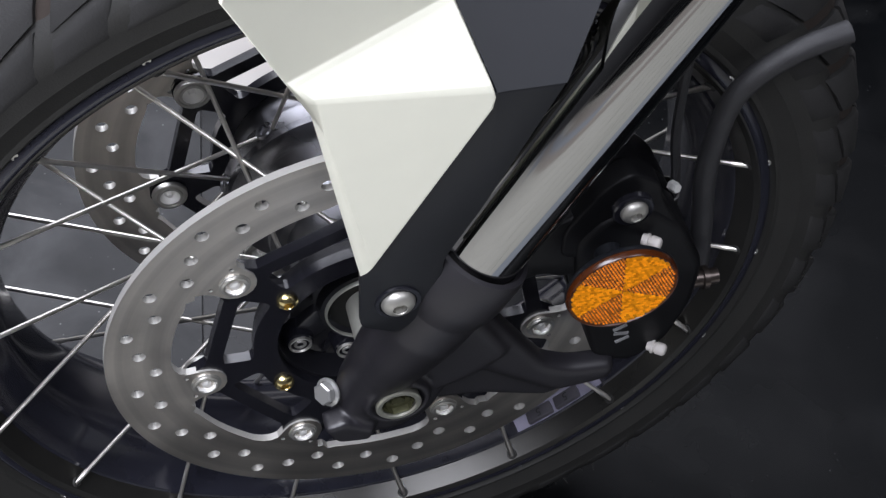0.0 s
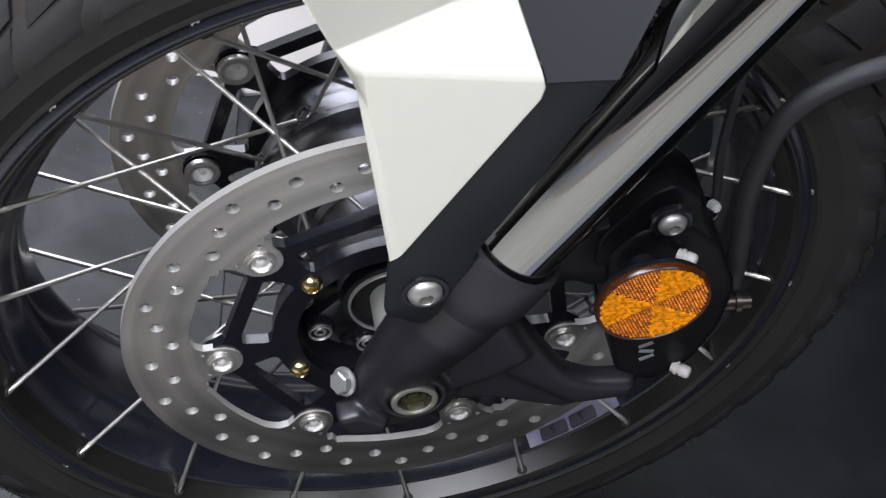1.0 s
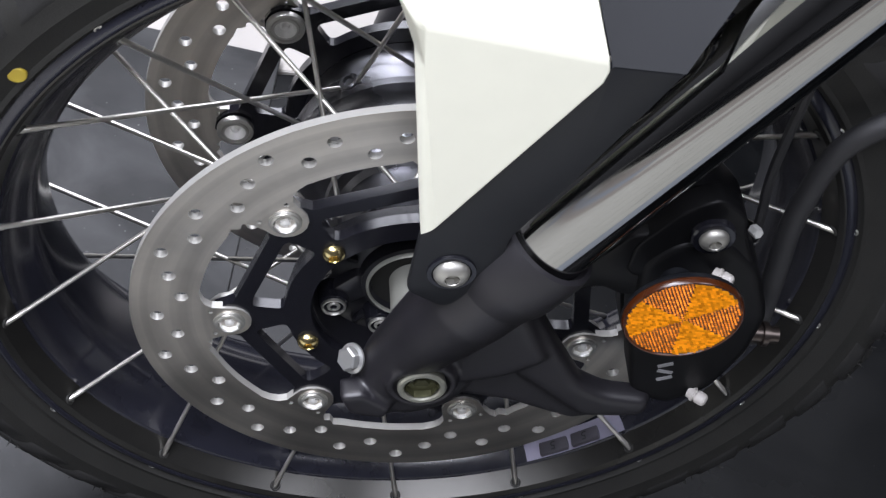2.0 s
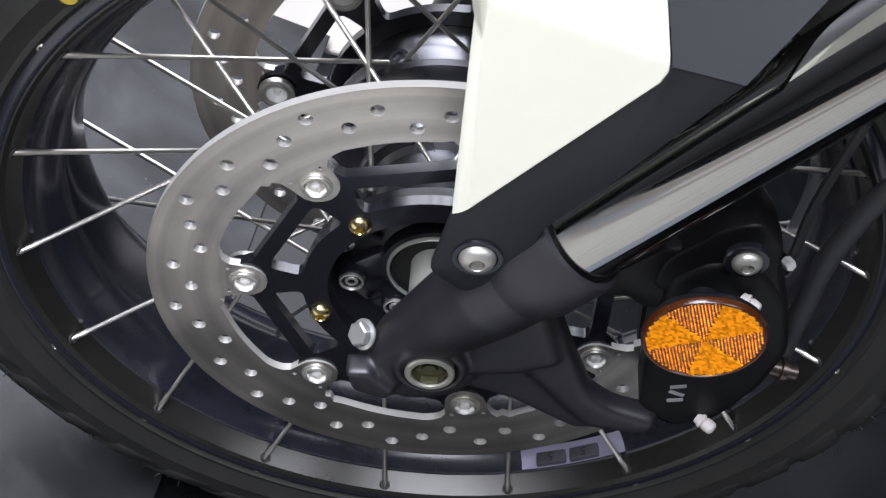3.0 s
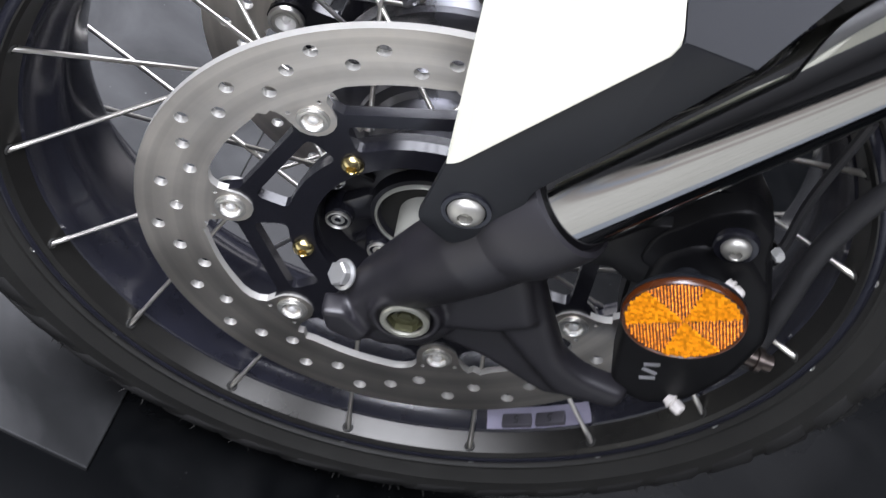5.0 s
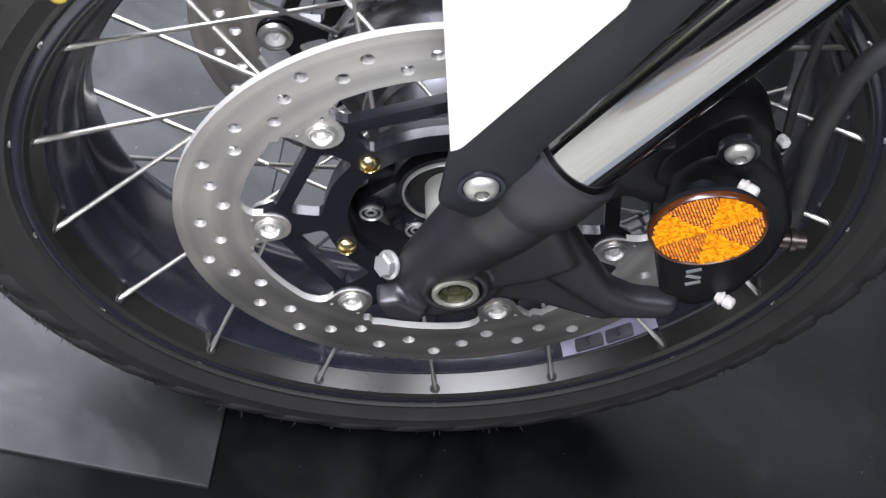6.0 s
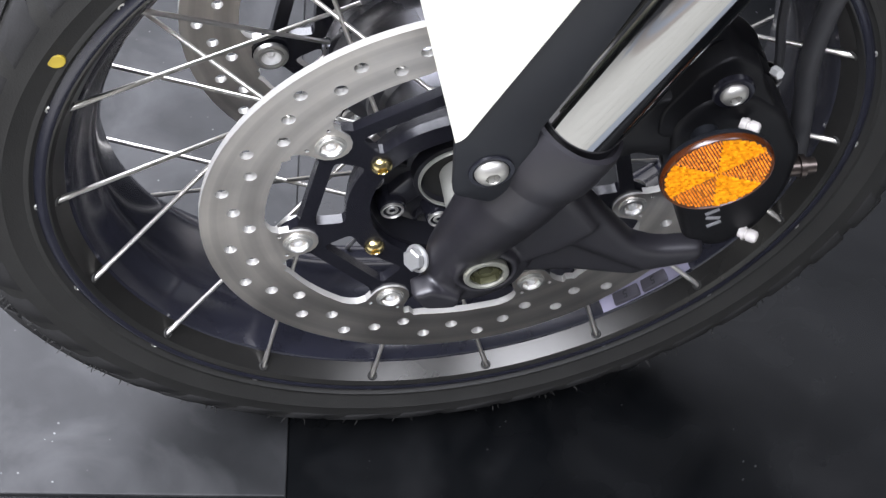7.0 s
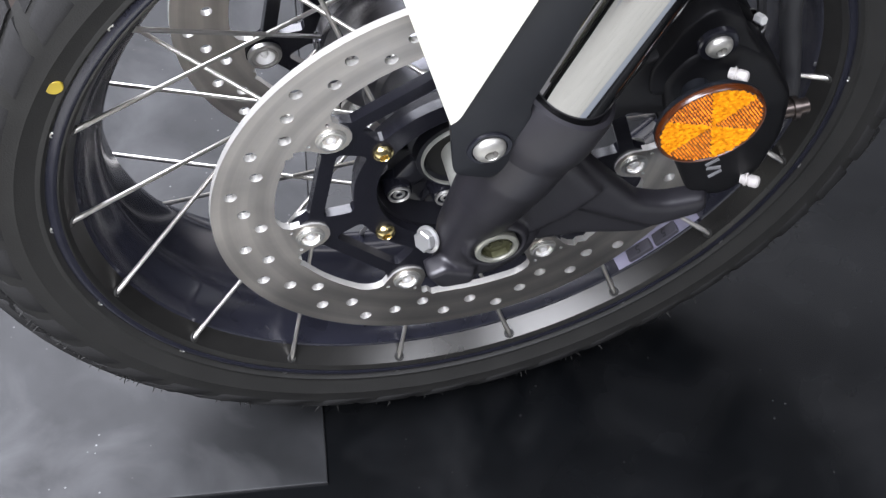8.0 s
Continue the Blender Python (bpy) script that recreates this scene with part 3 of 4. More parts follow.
# nipple heads that show at the rim's lip
bm = turned([(0.0030, -0.003), (0.0030, 0.0004), (0.0024, 0.0012), (0.0014, 0.0014), (0.0010, 0.0006), (0.0, 0.0006)], 14)
head = part("nipple_head", bm, M_BOLT, rim, "small bright nipple head")
for k in range(18):
    m = facing(*polar(0.2508, S0 + 20 * k, -0.0456))
    if k == 0:
        head.matrix_basis = m
    else:
        again(head, m)
# dark rings in place of the shaded holes where the near spokes enter
bm = turned([(0.0017, 0.0004), (0.0022, 0.0012), (0.0030, 0.0012), (0.0036, 0.0004), (0.0036, -0.001)], 18)
ring = part("spoke_hole_ring", bm, M_RUBBER, rim, "dark ring in place of the shaded hole round a spoke end")
for k in range(18):
    a = S0 + 20 * k
    p = polar(0.2392, a, -0.0428)
    inward = (Vector((0, 0, ZC)) - Vector((p.x, 0, p.z))).normalized()
    m = Matrix.Translation(p) @ (inward * 0.87 + Vector((0, -0.49, 0))).to_track_quat("Z", "Y").to_matrix().to_4x4()
    if k == 0:
        ring.matrix_basis = m
    else:
        again(ring, m)
# stick-on balance weights on a bright strip
strip = bmesh.new()
for i in range(12):
    a0, a1 = 301.0 + 18.0 * i / 12, 301.0 + 18.0 * (i + 1) / 12
    prof_ = [(0.2316, -0.0334), (0.2299, -0.0285), (0.2269, -0.0248), (0.2234, -0.0219)]
    for (r0, y0), (r1, y1) in zip(prof_, prof_[1:]):
        strip.faces.new([strip.verts.new(polar(r, a, y)) for r, y, a in ((r0, y0, a0), (r0, y0, a1), (r1, y1, a1), (r1, y1, a0))])
bmesh.ops.remove_doubles(strip, verts=strip.verts[:], dist=1e-5)
part("weight_strip", strip, M_STRIP, rim, "pale metallic strip on the rim")
for k in range(2):
    a = 306.2 + 5.8 * k
    base = polar(0.2295, a, -0.0290)
    up = (Vector((0, 0, ZC)) - Vector((base.x, 0, base.z))).normalized()
    rot = Matrix((Vector((math.sin(radians(a)), 0, -math.cos(radians(a)))), Vector((0, -1, 0)), up)).transposed().to_4x4()
    bm = cushion(rounded([(-0.0102, -0.0048), (0.0102, -0.0048), (0.0102, 0.0048), (-0.0102, 0.0048)], 0.0012, 2), 0.0035, 0.0, 0.0012, 2)
    w = part("balance_weight", bm, M_WEIGHT, rim, "small black stick-on balance weight")
    w.matrix_basis = Matrix.Translation(base) @ rot @ Matrix(((1, 0, 0, 0), (0, 0, 1, 0), (0, 1, 0, 0), (0, 0, 0, 1)))
    txt = bpy.data.curves.new("numeral", "FONT")
    txt.body, txt.size, txt.align_x, txt.align_y, txt.extrude = "5", 0.009, "CENTER", "CENTER", 0.0001
    txt.materials.append(M_NUMERAL)
    o = new("numeral", txt)
    o.parent = rim
    o.matrix_basis = Matrix.Translation(base + up * 0.0037) @ rot

# brake discs, one on each side
BSTEP, BR = 360 / 7, 0.1060
HOLE_R = [0.1406, 0.1317, 0.1455, 0.1366, 0.1490]


def ring_points(r, n, cx=0.0, cz=0.0, start=0.0):
    return [(cx + r * math.cos(start + 2 * PI * i / n), cz + r * math.sin(start + 2 * PI * i / n)) for i in range(n)]


def disc_inner(B0):
    """The inner outline of a disc: seven tabs for the bobbins, each with a spur on one flank, and wide bays between."""
    out = []
    for k in range(7):
        a = radians(B0 + BSTEP * k)
        er, et = Vector((math.cos(a), math.sin(a))), Vector((-math.sin(a), math.cos(a)))
        local = [(-0.0280, 0.1193), (-0.0220, 0.1193), (-0.0170, 0.1178), (-0.0135, 0.1140), (-0.0125, BR)]
        local += [(-0.0125 * math.cos(t), BR - 0.0125 * math.sin(t)) for t in (PI * i / 8 for i in range(1, 8))]
        local += [(0.0125, BR), (0.0130, 0.1119), (0.0150, 0.1173), (0.0178, 0.1204), (0.0205, 0.1184), (0.0228, 0.1196), (0.0250, 0.1213), (0.0300, 0.1188)]
        for s, r in local:
            v = er * r + et * s
            out.append((v.x, v.y))
        a1 = a + math.atan2(0.030, 0.119)
        a2 = a + radians(BSTEP) - math.atan2(0.028, 0.1193)
        for i in range(1, 7):
            t = a1 + (a2 - a1) * i / 7
            out.append((0.1223 * math.cos(t), 0.1223 * math.sin(t)))
    return out


def shift(loop):
    return [(x, z + ZC) for x, z in loop]


def brake_disc(side):
    """side 1: the disc towards the camera; -1: the one behind the hub. Heights grow outwards from the disc's middle plane."""
    B0, H0 = (142.35, 139.5) if side > 0 else (142.5, 150.0)
    mid = -0.0642 if side > 0 else 0.0914

    def out_y(h):
        return mid - h * side

    loops = [shift(ring_points(0.1602, 180)), shift(disc_inner(B0))]
    for i in range(50):
        a = radians(H0 + 7.2 * i)
        r = HOLE_R[i % 5]
        loops.append(shift(ring_points(0.0040, 16, r * math.cos(a), r * math.sin(a))))
    for k in range(14):
        # two dimples drilled beside each bobbin
        a = radians(B0 + BSTEP * (k // 2))
        r, w = BR + 0.0092, 0.0098 * (1 - 2 * (k % 2))
        loops.append(shift(ring_points(0.0014, 10, r * math.cos(a) - w * math.sin(a), r * math.sin(a) + w * math.cos(a))))
    disc = part("brake_disc", slab(loops, out_y(0.0024), out_y(-0.0024)), M_DISC, bike, "drilled brushed steel brake disc")
    disc.data.materials.append(M_EDGE)
    for f in disc.data.polygons:
        f.material_index = 0 if abs(f.normal.y) > 0.5 else 1
    # carrier: straight bars between the bobbins round an inner ring
    cl = []
    for k in range(7):
        a = radians(B0 + BSTEP * k)
        for d in (-60, -30, 0, 30, 60):
            t = a + radians(d)
            cl.append((BR * math.cos(a) + 0.0126 * math.cos(t), BR * math.sin(a) + 0.0126 * math.sin(t)))
        b = a + radians(BSTEP / 2)
        h = BR * math.cos(radians(BSTEP / 2)) + 0.003
        e = Vector((-math.sin(b), math.cos(b)))
        for s in (-0.030, 0.030):
            cl.append((h * math.cos(b) + e.x * s, h * math.sin(b) + e.y * s))
    loops = [shift(cl), shift(ring_points(0.0600, 64))]
    for k in range(7):
        b = radians(B0 + BSTEP * (k + 0.5))
        er, et = Vector((math.cos(b), math.sin(b))), Vector((-math.sin(b), math.cos(b)))
        h = BR * math.cos(radians(BSTEP / 2)) - 0.006
        w = [(-0.0300, h), (0.0300, h)] + [(0.0745 * math.sin(t), 0.0745 * math.cos(t)) for t in (0.36, 0.18, 0.0, -0.18, -0.36)]
        pts = [tuple(er * r + et * s) for s, r in w]
        loops.append(shift(rounded(pts, 0.005, 3)))
    part("disc_carrier", slab(loops, out_y(0.0010), out_y(-0.0056)), M_BLACK, disc, "black seven-armed disc carrier", angle=25)
    for k in range(7):
        p = polar(BR, B0 + BSTEP * k, out_y(0.0030))
        m = facing(p.x, p.y, p.z, 17 * k) if side > 0 else pose(p.x, p.y, p.z, -90, 0, 0)
        bm = turned([(0.0090, -0.0012), (0.0090, 0.0001), (0.0086, 0.0005), (0.0080, 0.0005), (0.0078, 0.0014), (0.0066, 0.0018), (0.0060, 0.0012), (0.0046, -0.0030), (0.0, -0.0032)], 32)
        part("bobbin", bm, M_BOLT, disc, "bright floating-disc bobbin").matrix_basis = m
        bm = turned([(0.0060, 0.0014), (0.0052, -0.0006), (0.0034, -0.0016), (0.0026, 0.0008), (0.0, 0.0014)], 7, bm=bmesh.new())
        part("bobbin_pin", bm, M_PIN, disc, "pale pin in the bobbin, its highlight put into the colour", angle=5).matrix_basis = m
        p = polar(BR, B0 + BSTEP * k, out_y(-0.0090))
        m = pose(p.x, p.y, p.z, -90, 0, 0) if side > 0 else facing(p.x, p.y, p.z)
        bm = turned([(0.0, 0.0006), (0.0016, 0.0004), (0.0026, -0.0022), (0.0036, -0.0022), (0.0062, 0.0012), (0.0066, 0.0015), (0.0072, 0.0014), (0.0080, 0.0014), (0.0084, 0.0005), (0.0090, 0.0005), (0.0094, 0.0014), (0.0112, 0.0012), (0.0116, 0.0), (0.0116, -0.002)], 28)
        clip = part("bobbin_clip", bm, M_BOLT, disc, "bright bobbin clip on the inner face", angle=50)
        clip.matrix_basis = m
        # white centre stands in for the glint on the pin end
        clip.data.materials.append(M_CLIP_GLINT)
        for f in clip.data.polygons:
            f.material_index = 1 if math.hypot(f.center.x, f.center.y) < 0.0064 else 0
    for k in range(5):
        p = polar(0.0683, 142.7 + 72 * k, out_y(0.0008))
        m = facing(p.x, p.y, p.z, 23 * k) if side > 0 else pose(p.x, p.y, p.z, -90, 0, 0)
        socket_bolt("carrier_bolt", disc, m, 0.0064, 0.0046, M_GOLD, 0.44, label="gold-coloured carrier bolt")
    return disc


brake_disc(1)
brake_disc(-1)

# fork: frame along the leg, u up from axle height, v forwards across it
FD = Vector((math.sin(radians(25.88)), 0, math.cos(radians(25.88))))
FN = Vector((-FD.z, 0, FD.x))
FY = -0.1114


def on_fork(u, v, y):
    p = Vector((-0.0211, 0, ZC)) + FD * u + FN * v
    return Vector((p.x, y, p.z))


def xz(u, v):
    p = on_fork(u, v, 0)
    return (p.x, p.z)


def fork_frame(u, side=1):
    """Local z runs up the leg."""
    return Matrix.Translation(on_fork(u, 0, FY * side)) @ FD.to_track_quat("Z", "Y").to_matrix().to_4x4()


def fork_leg(side):
    s = side
    # the tapering barrel runs down to the pinch lug, the axle boss hangs behind it, and a pocketed arm reaches the caliper
    run = ((-0.036, -0.0185, -0.0985, 0.0150), (-0.020, -0.0145, -0.0985, 0.0165), (0.000, -0.0085, -0.0985, 0.0180), (0.020, -0.0055, -0.1010, 0.0197),
           (0.045, -0.0025, -0.1055, 0.0230), (0.075, 0.0, -0.1100, 0.0257), (0.108, 0.0, FY, 0.0270))
    bm = tube([on_fork(u, v, y * s) for u, v, y, r in run], [q[3] for q in run], 44)
    clamp = [(-0.0280, 0.318), (-0.0330, 0.302), (-0.0280, 0.294), (0.0000, 0.2905), (0.0220, 0.303), (0.0320, 0.325), (0.0280, 0.352), (0.0100, 0.370), (-0.0120, 0.345)]
    cushion(rounded(clamp, 0.007, 3), -0.1130 * s, -0.0880 * s, 0.008, 4, bm)
    lug = [(-0.0425, 0.313), (-0.0340, 0.298), (-0.0140, 0.296), (-0.0120, 0.306), (-0.0300, 0.318)]
    cushion(rounded(lug, 0.002, 2), -0.1185 * s, -0.1040 * s, 0.002, 2, bm)
    turned([(0.0, -0.020), (0.0205, -0.020), (0.0198, 0.0030), (0.0182, 0.0050), (0.0156, 0.0050), (0.0146, -0.0040), (0.0, -0.0040)], 40, facing(0, -0.1150, ZC) if s > 0 else pose(0, 0.1150, ZC, -90, 0, 0), bm)
    web = [(0.0200, 0.306), (0.0400, 0.304), (0.0570, 0.302), (0.0700, 0.2975), (0.0850, 0.2925), (0.0980, 0.2885), (0.1140, 0.294), (0.1280, 0.2985), (0.1390, 0.3015), (0.1390, 0.317), (0.1270, 0.316), (0.1090, 0.318), (0.0940, 0.327), (0.0820, 0.344), (0.0700, 0.361), (0.0600, 0.376), (0.0480, 0.392), (0.0300, 0.395)]
    cushion(rounded(web, 0.003, 3), -0.1032 * s, -0.0940 * s, 0.002, 2, bm)
    rib = [(0.030, 0.402), (0.048, 0.394), (0.061, 0.375), (0.080, 0.346), (0.093, 0.328), (0.110, 0.320), (0.138, 0.318), (0.139, 0.303), (0.128, 0.300), (0.101, 0.297), (0.072, 0.319), (0.044, 0.340), (0.030, 0.360)]
    cushion(rounded(rib, 0.006, 3), -0.1090 * s, -0.0950 * s, 0.006, 3, bm)
    gusset = [(0.006, 0.385), (0.034, 0.400), (0.047, 0.391), (0.059, 0.370), (0.068, 0.354), (0.046, 0.336), (0.020, 0.326)]
    cushion(rounded(gusset, 0.006, 3), -0.1150 * s, -0.0900 * s, 0.008, 4, bm)
    leg = part("fork_leg", bm, M_CAST, bike, "matte black cast fork lower", angle=180)
    mod = leg.modifiers.new("cast", "REMESH")
    mod.mode, mod.voxel_size, mod.use_smooth_shade = "VOXEL", 0.0013, True
    mod = leg.modifiers.new("fillet", "SMOOTH")
    mod.factor, mod.iterations = 0.5, 12
    bm = turned([(0.0, 0.095), (0.0262, 0.096), (0.0272, 0.100), (0.0290, 0.107), (0.0296, 0.112), (0.0298, 0.133), (0.0288, 0.1380), (0.0262, 0.1390), (0.0243, 0.1360)], 48, fork_frame(0, s))
    part("collar", bm, M_CAST, leg, "matte black fork collar")
    bm = turned([(0.0240, 0.120), (0.0240, 0.62), (0.0, 0.62)], 64, fork_frame(0, s))
    part("stanchion", bm, M_CHROME, leg, "polished chrome fork tube")
    return leg


leg = fork_leg(1)
fork_leg(-1).location.y = 2 * YM
bm = turned([(0.0130, -0.004), (0.0135, 0.0012), (0.0125, 0.0020), (0.0106, 0.0020), (0.0098, 0.0012), (0.0098, -0.0010)], 40)
part("axle_end", bm, M_AXLE, leg, "hollow axle end with hexagon recess").matrix_basis = facing(0, -0.1192, ZC)
bm = turned([(0.0096, 0.0008), (0.0090, -0.0032), (0.0050, -0.0036), (0.0042, -0.0014), (0.0, -0.0010)], 6)
part("axle_recess", bm, M_BORE, leg, "olive-tinted hexagon recess in the axle", angle=25).matrix_basis = facing(0, -0.1194, ZC, 15)
bolt = hex_bolt("pinch_bolt", leg, Matrix(), 0.0070, 0.0066, M_PINCH, 0.0086, "bright axle pinch bolt")
bolt.matrix_basis = Matrix.Translation((-0.0365, -0.1000, 0.3270)) @ Vector((-0.78, -0.48, 0.40)).to_track_quat("Z", "Y").to_matrix().to_4x4()

# fork guard
guard = [xz(0.0800, 0.046), xz(0.0800, 0.022), xz(0.1050, 0.0160), xz(0.1250, 0.021), xz(0.1400, 0.0290), xz(0.1812, 0.0300), xz(0.2680, 0.0365), xz(0.2530, 0.0660), xz(0.1194, 0.0670)]
g = part("fork_guard", cushion(rounded(guard, [0.005, 0.005, 0.01, 0.008, 0.006, 0.004, 0.002, 0.002, 0.004], 4), -0.1280, -0.1240, 0.001, 2), M_PLATE, bike, "matte dark grey plastic fork guard", angle=30)


def sheet(points, faces, thick, bevel=0.0, soft=0.0):
    """A folded panel: front corners and the faces between them, its creases softened, with a thickness towards the wheel."""
    bm = bmesh.new()
    fr = [bm.verts.new(p) for p in points]
    for f in faces:
        bm.faces.new([fr[i] for i in f])
    if soft:
        crease = [e for e in bm.edges if len(e.link_faces) == 2]
        bmesh.ops.bevel(bm, geom=crease, offset=soft, segments=4, profile=0.5, affect="EDGES")
    border = [(e.verts[0], e.verts[1]) for e in bm.edges if len(e.link_faces) == 1]
    front = bm.faces[:]
    twin = {v: bm.verts.new(v.co + Vector((0, thick, 0))) for v in bm.verts[:]}
    for f in front:
        bm.faces.new([twin[v] for v in f.verts][::-1])
    for a, b in border:
        bm.faces.new((a, b, twin[b], twin[a]))
    bmesh.ops.recalc_face_normals(bm, faces=bm.faces[:])
    if bevel:
        sharp = [e for e in bm.edges if e.calc_face_angle(0) > radians(50)]
        bmesh.ops.bevel(bm, geom=sharp, offset=bevel, segments=3, profile=0.5, affect="EDGES")
    return bm


FOLD_A, FOLD_B = on_fork(0.2530, 0.0660, -0.1280), on_fork(0.2680, 0.0365, -0.1280)
RUN_A, RUN_B = on_fork(0.2728, 0.0909, -0.0953) - FOLD_A, on_fork(0.3005, 0.0270, -0.0998) - FOLD_B
upper = [FOLD_A, FOLD_B, FOLD_B + RUN_B * 3.0, FOLD_A + RUN_A * 3.0]
part("guard_top", sheet(upper, [(0, 1, 2, 3)], 0.004), M_PLATE, g, "matte dark grey upper guard", angle=20)
step = on_fork(0.0020, 0.0030, 0.0) - on_fork(0, 0, 0) + Vector((0, -0.0014, 0))
panel = [on_fork(0.1180, 0.0660, -0.1280), on_fork(0.1240, 0.0640, -0.1294), on_fork(0.2440, 0.0632, -0.1294), on_fork(0.2505, 0.0655, -0.1294), on_fork(0.2545, 0.0690, -0.1284),
         on_fork(0.2027, 0.1334, -0.1130), FOLD_A + RUN_A + step, on_fork(0.2725, 0.2150, -0.1400), on_fork(0.3600, 0.2200, -0.1300), FOLD_A + RUN_A * 2.6 + step, on_fork(0.2320, 0.1622, -0.1310),
         on_fork(0.2258, 0.1490, -0.1310), on_fork(0.2065, 0.1312, -0.1265)]
white = part("white_panel", sheet(panel, [(1, 2, 3, 4, 11, 12), (0, 1, 12, 5), (5, 12, 11, 10), (11, 4, 6, 10), (10, 6, 9, 8, 7)], 0.010, 0.0012, 0.0025), M_WHITE, g, "glossy white painted panel", angle=40)
white.modifiers.new("even", "WEIGHTED_NORMAL").keep_sharp = True
bm = turned([(0.0125, -0.001), (0.0122, 0.0012), (0.0100, 0.0012)], 32)
part("bolt_washer", bm, M_BLACK, g, "black washer").matrix_basis = facing(-0.0085, -0.1282, 0.4425)
socket_bolt("guard_bolt", g, facing(-0.0085, -0.1285, 0.4425), 0.0092, 0.0055, M_DOME, 0.40, label="domed satin steel guard bolt")

# caliper
cal = [(0.115, 0.352), (0.128, 0.312), (0.152, 0.305), (0.173, 0.324), (0.182, 0.358), (0.182, 0.393), (0.163, 0.431), (0.140, 0.452), (0.112, 0.448), (0.098, 0.428), (0.104, 0.392)]
caliper = part("brake_caliper", cushion(rounded(cal, 0.008, 3), -0.1010, -0.0740, 0.006, 3), M_CALIPER, bike, "black two-piston brake caliper", angle=45)
part("inner_half", cushion(rounded(cal, 0.008, 3), -0.0300, -0.0600, 0.006, 3), M_CALIPER, caliper)
part("bridge", cushion(rounded([(0.165, 0.330), (0.182, 0.358), (0.182, 0.393), (0.168, 0.420), (0.158, 0.410), (0.168, 0.385), (0.166, 0.352)], 0.004, 3), -0.076, -0.058, 0.001, 2), M_CALIPER, caliper)
far_caliper = part("brake_caliper", cushion(rounded(cal, 0.008, 3), 0.1010, 0.1284, 0.006, 3), M_CALIPER, bike, "black two-piston brake caliper behind the wheel", angle=45)
part("inner_half", cushion(rounded(cal, 0.008, 3), 0.0574, 0.0874, 0.006, 3), M_CALIPER, far_caliper)
bracket = [(0.092, 0.418), (0.091, 0.440), (0.108, 0.470), (0.124, 0.482), (0.142, 0.470), (0.146, 0.455), (0.160, 0.431), (0.150, 0.415), (0.120, 0.412)]
part("bracket", cushion(rounded(bracket, 0.006, 3), -0.0985, -0.0850, 0.002, 2), M_CALIPER, caliper, angle=45)
stay = [(0.068, 0.398), (0.072, 0.420), (0.088, 0.446), (0.104, 0.452), (0.116, 0.440), (0.116, 0.402), (0.096, 0.398), (0.084, 0.404)]
part("stay", cushion(rounded(stay, 0.004, 3), -0.0970, -0.0900, 0.002, 2), M_CALIPER, caliper, "black mounting stay", angle=45)
bm = turned([(0.0, -0.003), (0.0300, -0.003), (0.0316, -0.001), (0.0318, 0.0011), (0.0, 0.0011)], 64)
turned([(0.008, -0.024), (0.008, -0.002)], 20, bm=bm)
holder = part("reflector_holder", bm, M_PLATE, caliper, "black plastic reflector housing")
holder.matrix_basis = facing(0.1155, -0.1300, 0.4280)


def reflector_lens(radius, cell, ridged):
    """The facets of three of the lens's six sectors: slanting ridges, or six-sided points."""
    bm = bmesh.new()
    n = int(radius / cell) + 2
    for i in range(-n, n + 1):
        for j in range(-n, n + 1):
            x, y = (i + 0.5 * (j % 2)) * cell, j * cell * 0.866
            if math.hypot(x, y) > radius - cell * 0.6:
                continue
            k = int(((math.degrees(math.atan2(y, x)) - 36) % 360) // 60)
            if (k % 2 == 0) != ridged:
                continue
            if ridged:
                w, h = cell * 0.5, cell * 0.36
                q = [bm.verts.new((x + a, y + b, z)) for a, b, z in ((-w, h, 0.0026), (w, h, 0.0026), (w, -h, 0.0026), (-w, -h, 0.0026), (-w, -h * 0.7, 0.0026 + cell * 0.55), (w, -h * 0.7, 0.0026 + cell * 0.55))]
                bm.faces.new((q[0], q[4], q[5], q[1]))
                bm.faces.new((q[4], q[3], q[2], q[5]))
            else:
                base = [bm.verts.new((x + cell * 0.42 * math.cos(PI / 6 + PI / 3 * q), y + cell * 0.42 * math.sin(PI / 6 + PI / 3 * q), 0.0026)) for q in range(6)]
                top = [bm.verts.new((x + cell * 0.14 * math.cos(PI / 6 + PI / 3 * q), y + cell * 0.14 * math.sin(PI / 6 + PI / 3 * q), 0.0026 + cell * 0.30)) for q in range(6)]
                for q in range(6):
                    bm.faces.new((base[q], base[(q + 1) % 6], top[(q + 1) % 6], top[q]))
                bm.faces.new(top)
    return bm


reflector_at = facing(0.1155, -0.1312, 0.4280)
bm = turned([(0.0, 0.0026), (0.0296, 0.0026), (0.0300, 0.0033), (0.0306, 0.0034), (0.0312, 0.0026), (0.0315, 0.0)], 64)
part("reflector_back", bm, M_AMBER_DEEP, caliper, "deep amber reflector body").matrix_basis = reflector_at
part("reflector_lens", reflector_lens(0.0300, 0.0017, True), M_AMBER, caliper, "ridged sectors of the amber reflector", smooth=False).matrix_basis = reflector_at
part("reflector_lens", reflector_lens(0.0300, 0.0019, False), M_AMBER_DOT, caliper, "dotted sectors of the amber reflector", smooth=False).matrix_basis = reflector_at
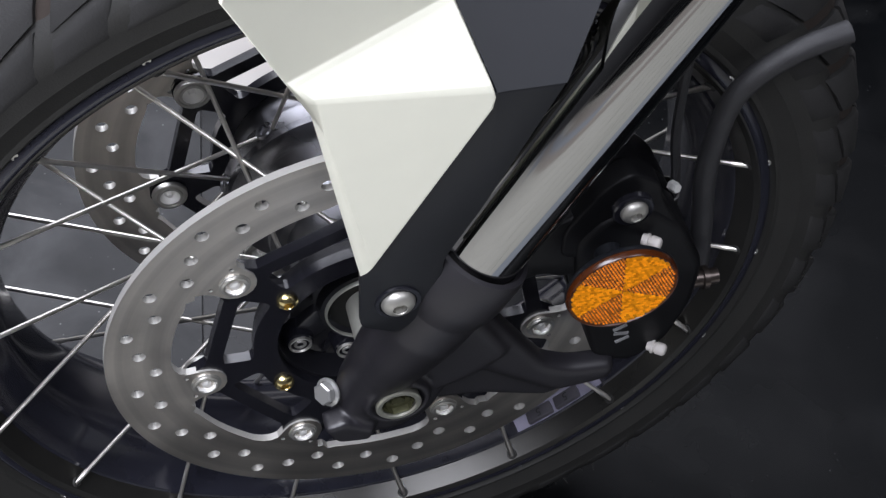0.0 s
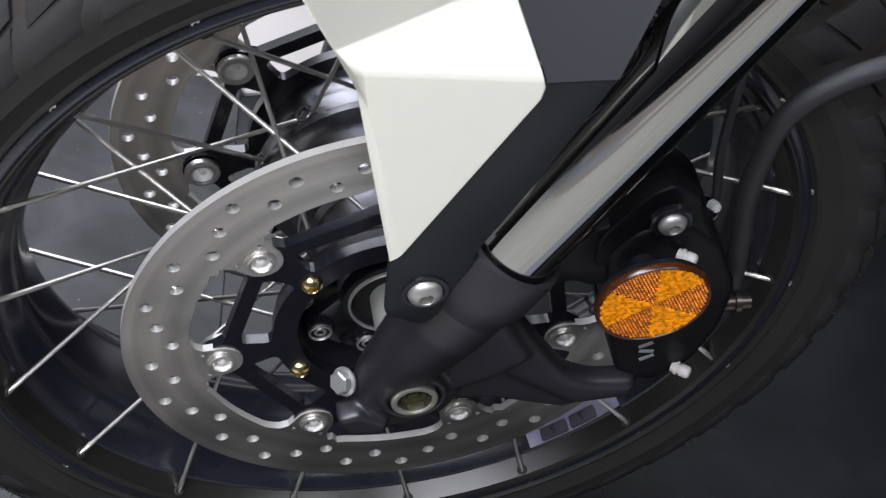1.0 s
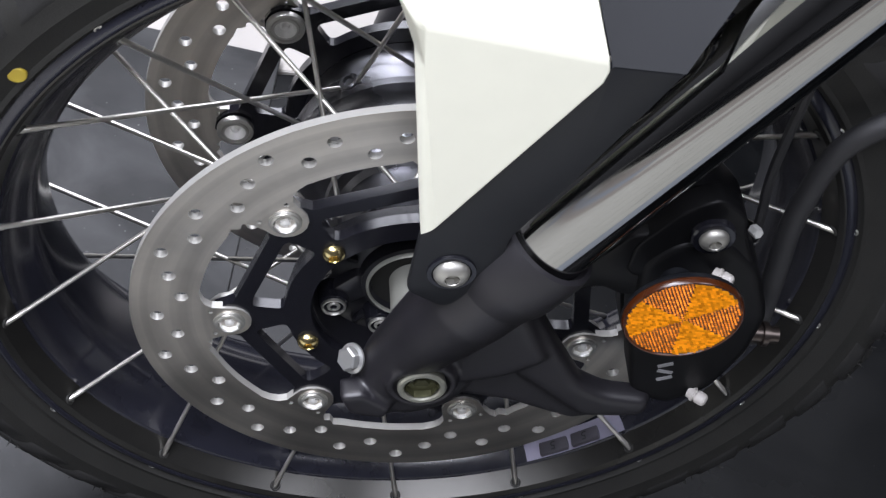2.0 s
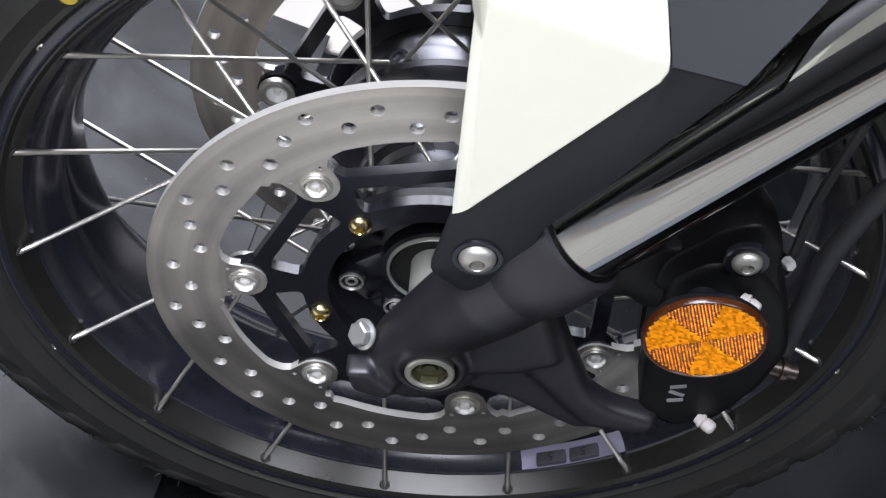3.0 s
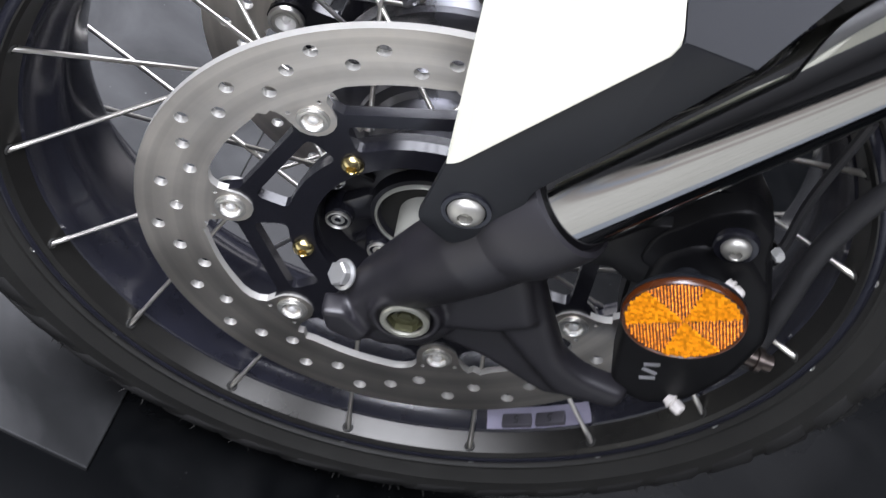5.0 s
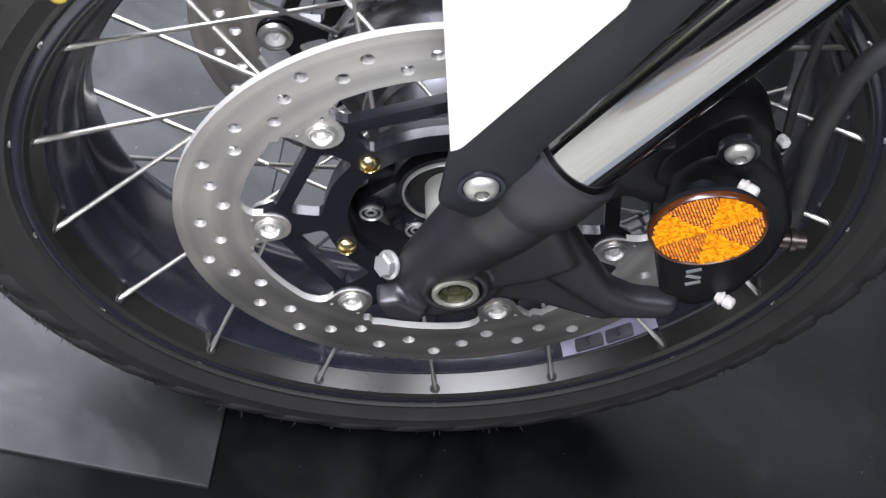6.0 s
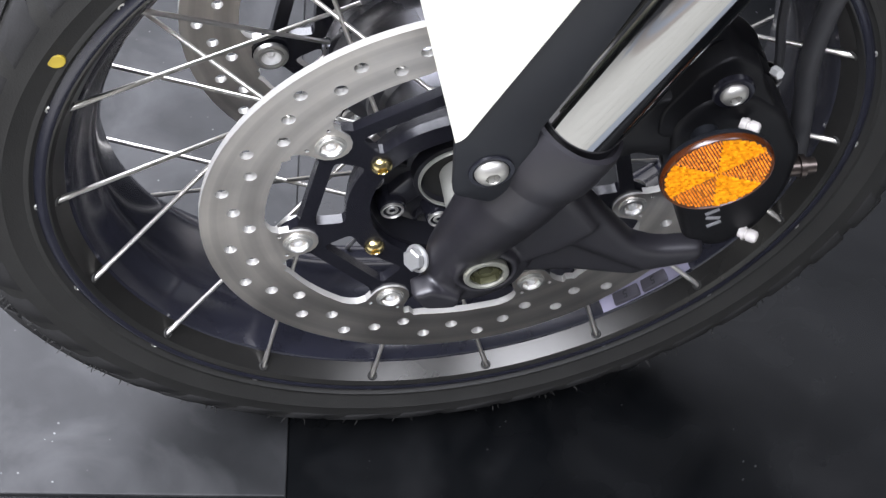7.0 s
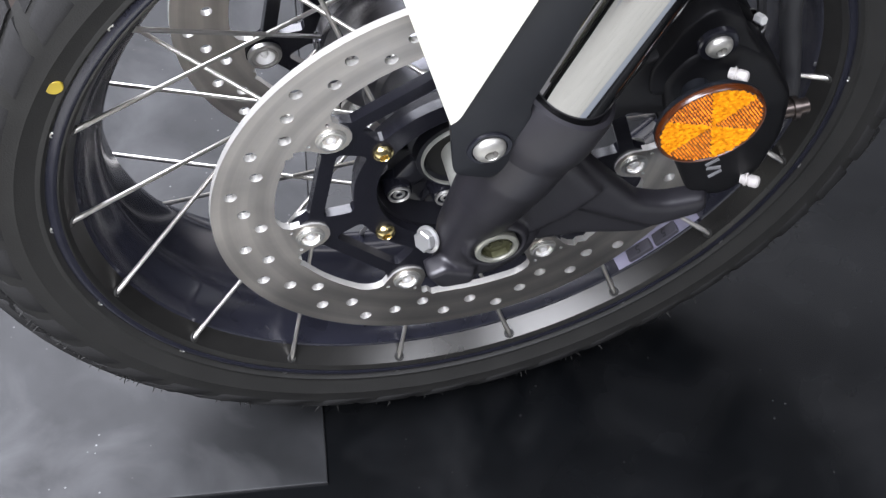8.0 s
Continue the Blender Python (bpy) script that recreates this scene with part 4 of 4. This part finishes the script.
# maker's mark: three plain strokes of light print
for k in range(3):
    m = part("print_mark", box(bmesh.new(), -0.0012, 0.0012, -0.0003, 0.0003, -0.0045, 0.0045), M_MARK, caliper, "faded light print stroke", smooth=False)
    m.matrix_basis = pose(0.1415 - 0.0016 * k, -0.1013, 0.3330 + 0.0062 * k, 0, 62 + (35 if k == 1 else 0), 0)
def rubber_cap(name, at, size, label):
    """A short pale cap with a thin collar, pointing to the rear and outwards."""
    bm = turned([(0.0, 0.0078), (0.0030, 0.0076), (0.0043, 0.0064), (0.0046, 0.0045), (0.0046, 0.0006), (0.0038, 0.0), (0.0036, -0.0010), (0.0050, -0.0012), (0.0052, -0.0020), (0.0050, -0.0030), (0.0042, -0.0032), (0.0040, -0.0060), (0.0, -0.0060)], 24)
    ob = part(name, bm, M_CAP, caliper, label)
    ob.matrix_basis = Matrix.Translation(at) @ Vector((0.72, -0.62, 0.12)).to_track_quat("Z", "Y").to_matrix().to_4x4() @ Matrix.Scale(size, 4)


rubber_cap("bleed_cap", Vector((0.1395, -0.1070, 0.4325)), 0.80, "pale bleed nipple cap")
# banjo fitting at the hose's foot
bm = turned([(0.0, -0.012), (0.0055, -0.012), (0.0055, 0.006), (0.0072, 0.0062), (0.0072, 0.0095), (0.0050, 0.0100), (0.0050, 0.0160), (0.0, 0.0165)], 20)
fit_ = part("banjo", bm, M_FITTING, caliper, "dull metal hose fitting")
fit_.matrix_basis = pose(0.183, -0.090, 0.3670, 90, 0, 90)
hex_bolt("clamp_nut", caliper, pose(0.1702, -0.060, 0.4203, 70, 0, 20), 0.0034, 0.006, M_ZINC, 0.0, "bright clamp nut")
bm = turned([(0.0075, -0.003), (0.0085, -0.003), (0.0085, 0.003), (0.0075, 0.003), (0.0075, -0.003)], 20)
part("cable_clamp", bm, M_STEEL, caliper, "thin metal cable clamp").matrix_basis = pose(0.1690, -0.057, 0.4120, 20, 0, 0)
wire = spline([(0.194, -0.056, 0.345), (0.184, -0.055, 0.372), (0.178, -0.055, 0.395), (0.174, -0.055, 0.425), (0.168, -0.053, 0.461), (0.166, -0.050, 0.520)], 8)
part("sensor_cable", tube(wire, 0.0030, 8), M_HOSE, caliper, "thin black sensor cable")
bm = turned([(0.0118, -0.003), (0.0116, 0.0000), (0.0108, 0.0008), (0.0080, 0.0008)], 32)
part("bolt_collar", bm, M_BLACK, caliper, "black collar round the bolt").matrix_basis = facing(0.1234, -0.1090, 0.4641)
socket_bolt("caliper_bolt", caliper, facing(0.1234, -0.1090, 0.4641), 0.0078, 0.0050, M_DOME, 0.40, label="domed satin steel caliper bolt")
rubber_cap("slide_pin_cap", Vector((0.1640, -0.1040, 0.3222)), 0.85, "pale rounded slide pin cap")
hose = spline([(0.1990, -0.068, 0.335), (0.1985, -0.066, 0.358), (0.1930, -0.065, 0.396), (0.1880, -0.065, 0.425), (0.1865, -0.065, 0.450), (0.1890, -0.065, 0.486), (0.200, -0.064, 0.506), (0.222, -0.063, 0.521), (0.250, -0.062, 0.530)], 8)
part("brake_hose", tube(hose, 0.0065, 14), M_HOSE, caliper, "black rubber brake hose")

# made-up planks in the aisles, laid along the bike; mixed rows streak the chrome
plank_bm = cushion(rounded([(-0.598, -0.0735), (0.598, -0.0735), (0.598, 0.0735), (-0.598, 0.0735)], 0.002, 1), 0.006, 0.0, 0.0015, 1)
floor_ob = bpy.data.objects["floor"]
first_plank = part("plank", plank_bm, PLANKS[0], floor_ob, smooth=False)
tones = []
for m in PLANKS:
    me = first_plank.data.copy()
    me.materials[0] = m
    tones.append(me)
rows = [-0.54 - 0.15 * i for i in range(12)] + [0.540 + 0.15 * i for i in range(26)]
random.seed(11)
for k, y in enumerate(rows):
    tone = 3 if k in (12, 13, 14) else 0 if k == 0 else random.choice((0, 0, 1, 2))
    for i in range(6):
        m = Matrix.Translation((-3.2 + 1.2 * i + 0.2 * (k % 3), y, -0.0118)) @ FLAT
        if k == 0 and i == 0:
            first_plank.matrix_basis = m
            continue
        ob = again(first_plank, m)
        ob.data = tones[tone if tone == 3 or random.random() < 0.75 else random.choice((0, 1, 2))]
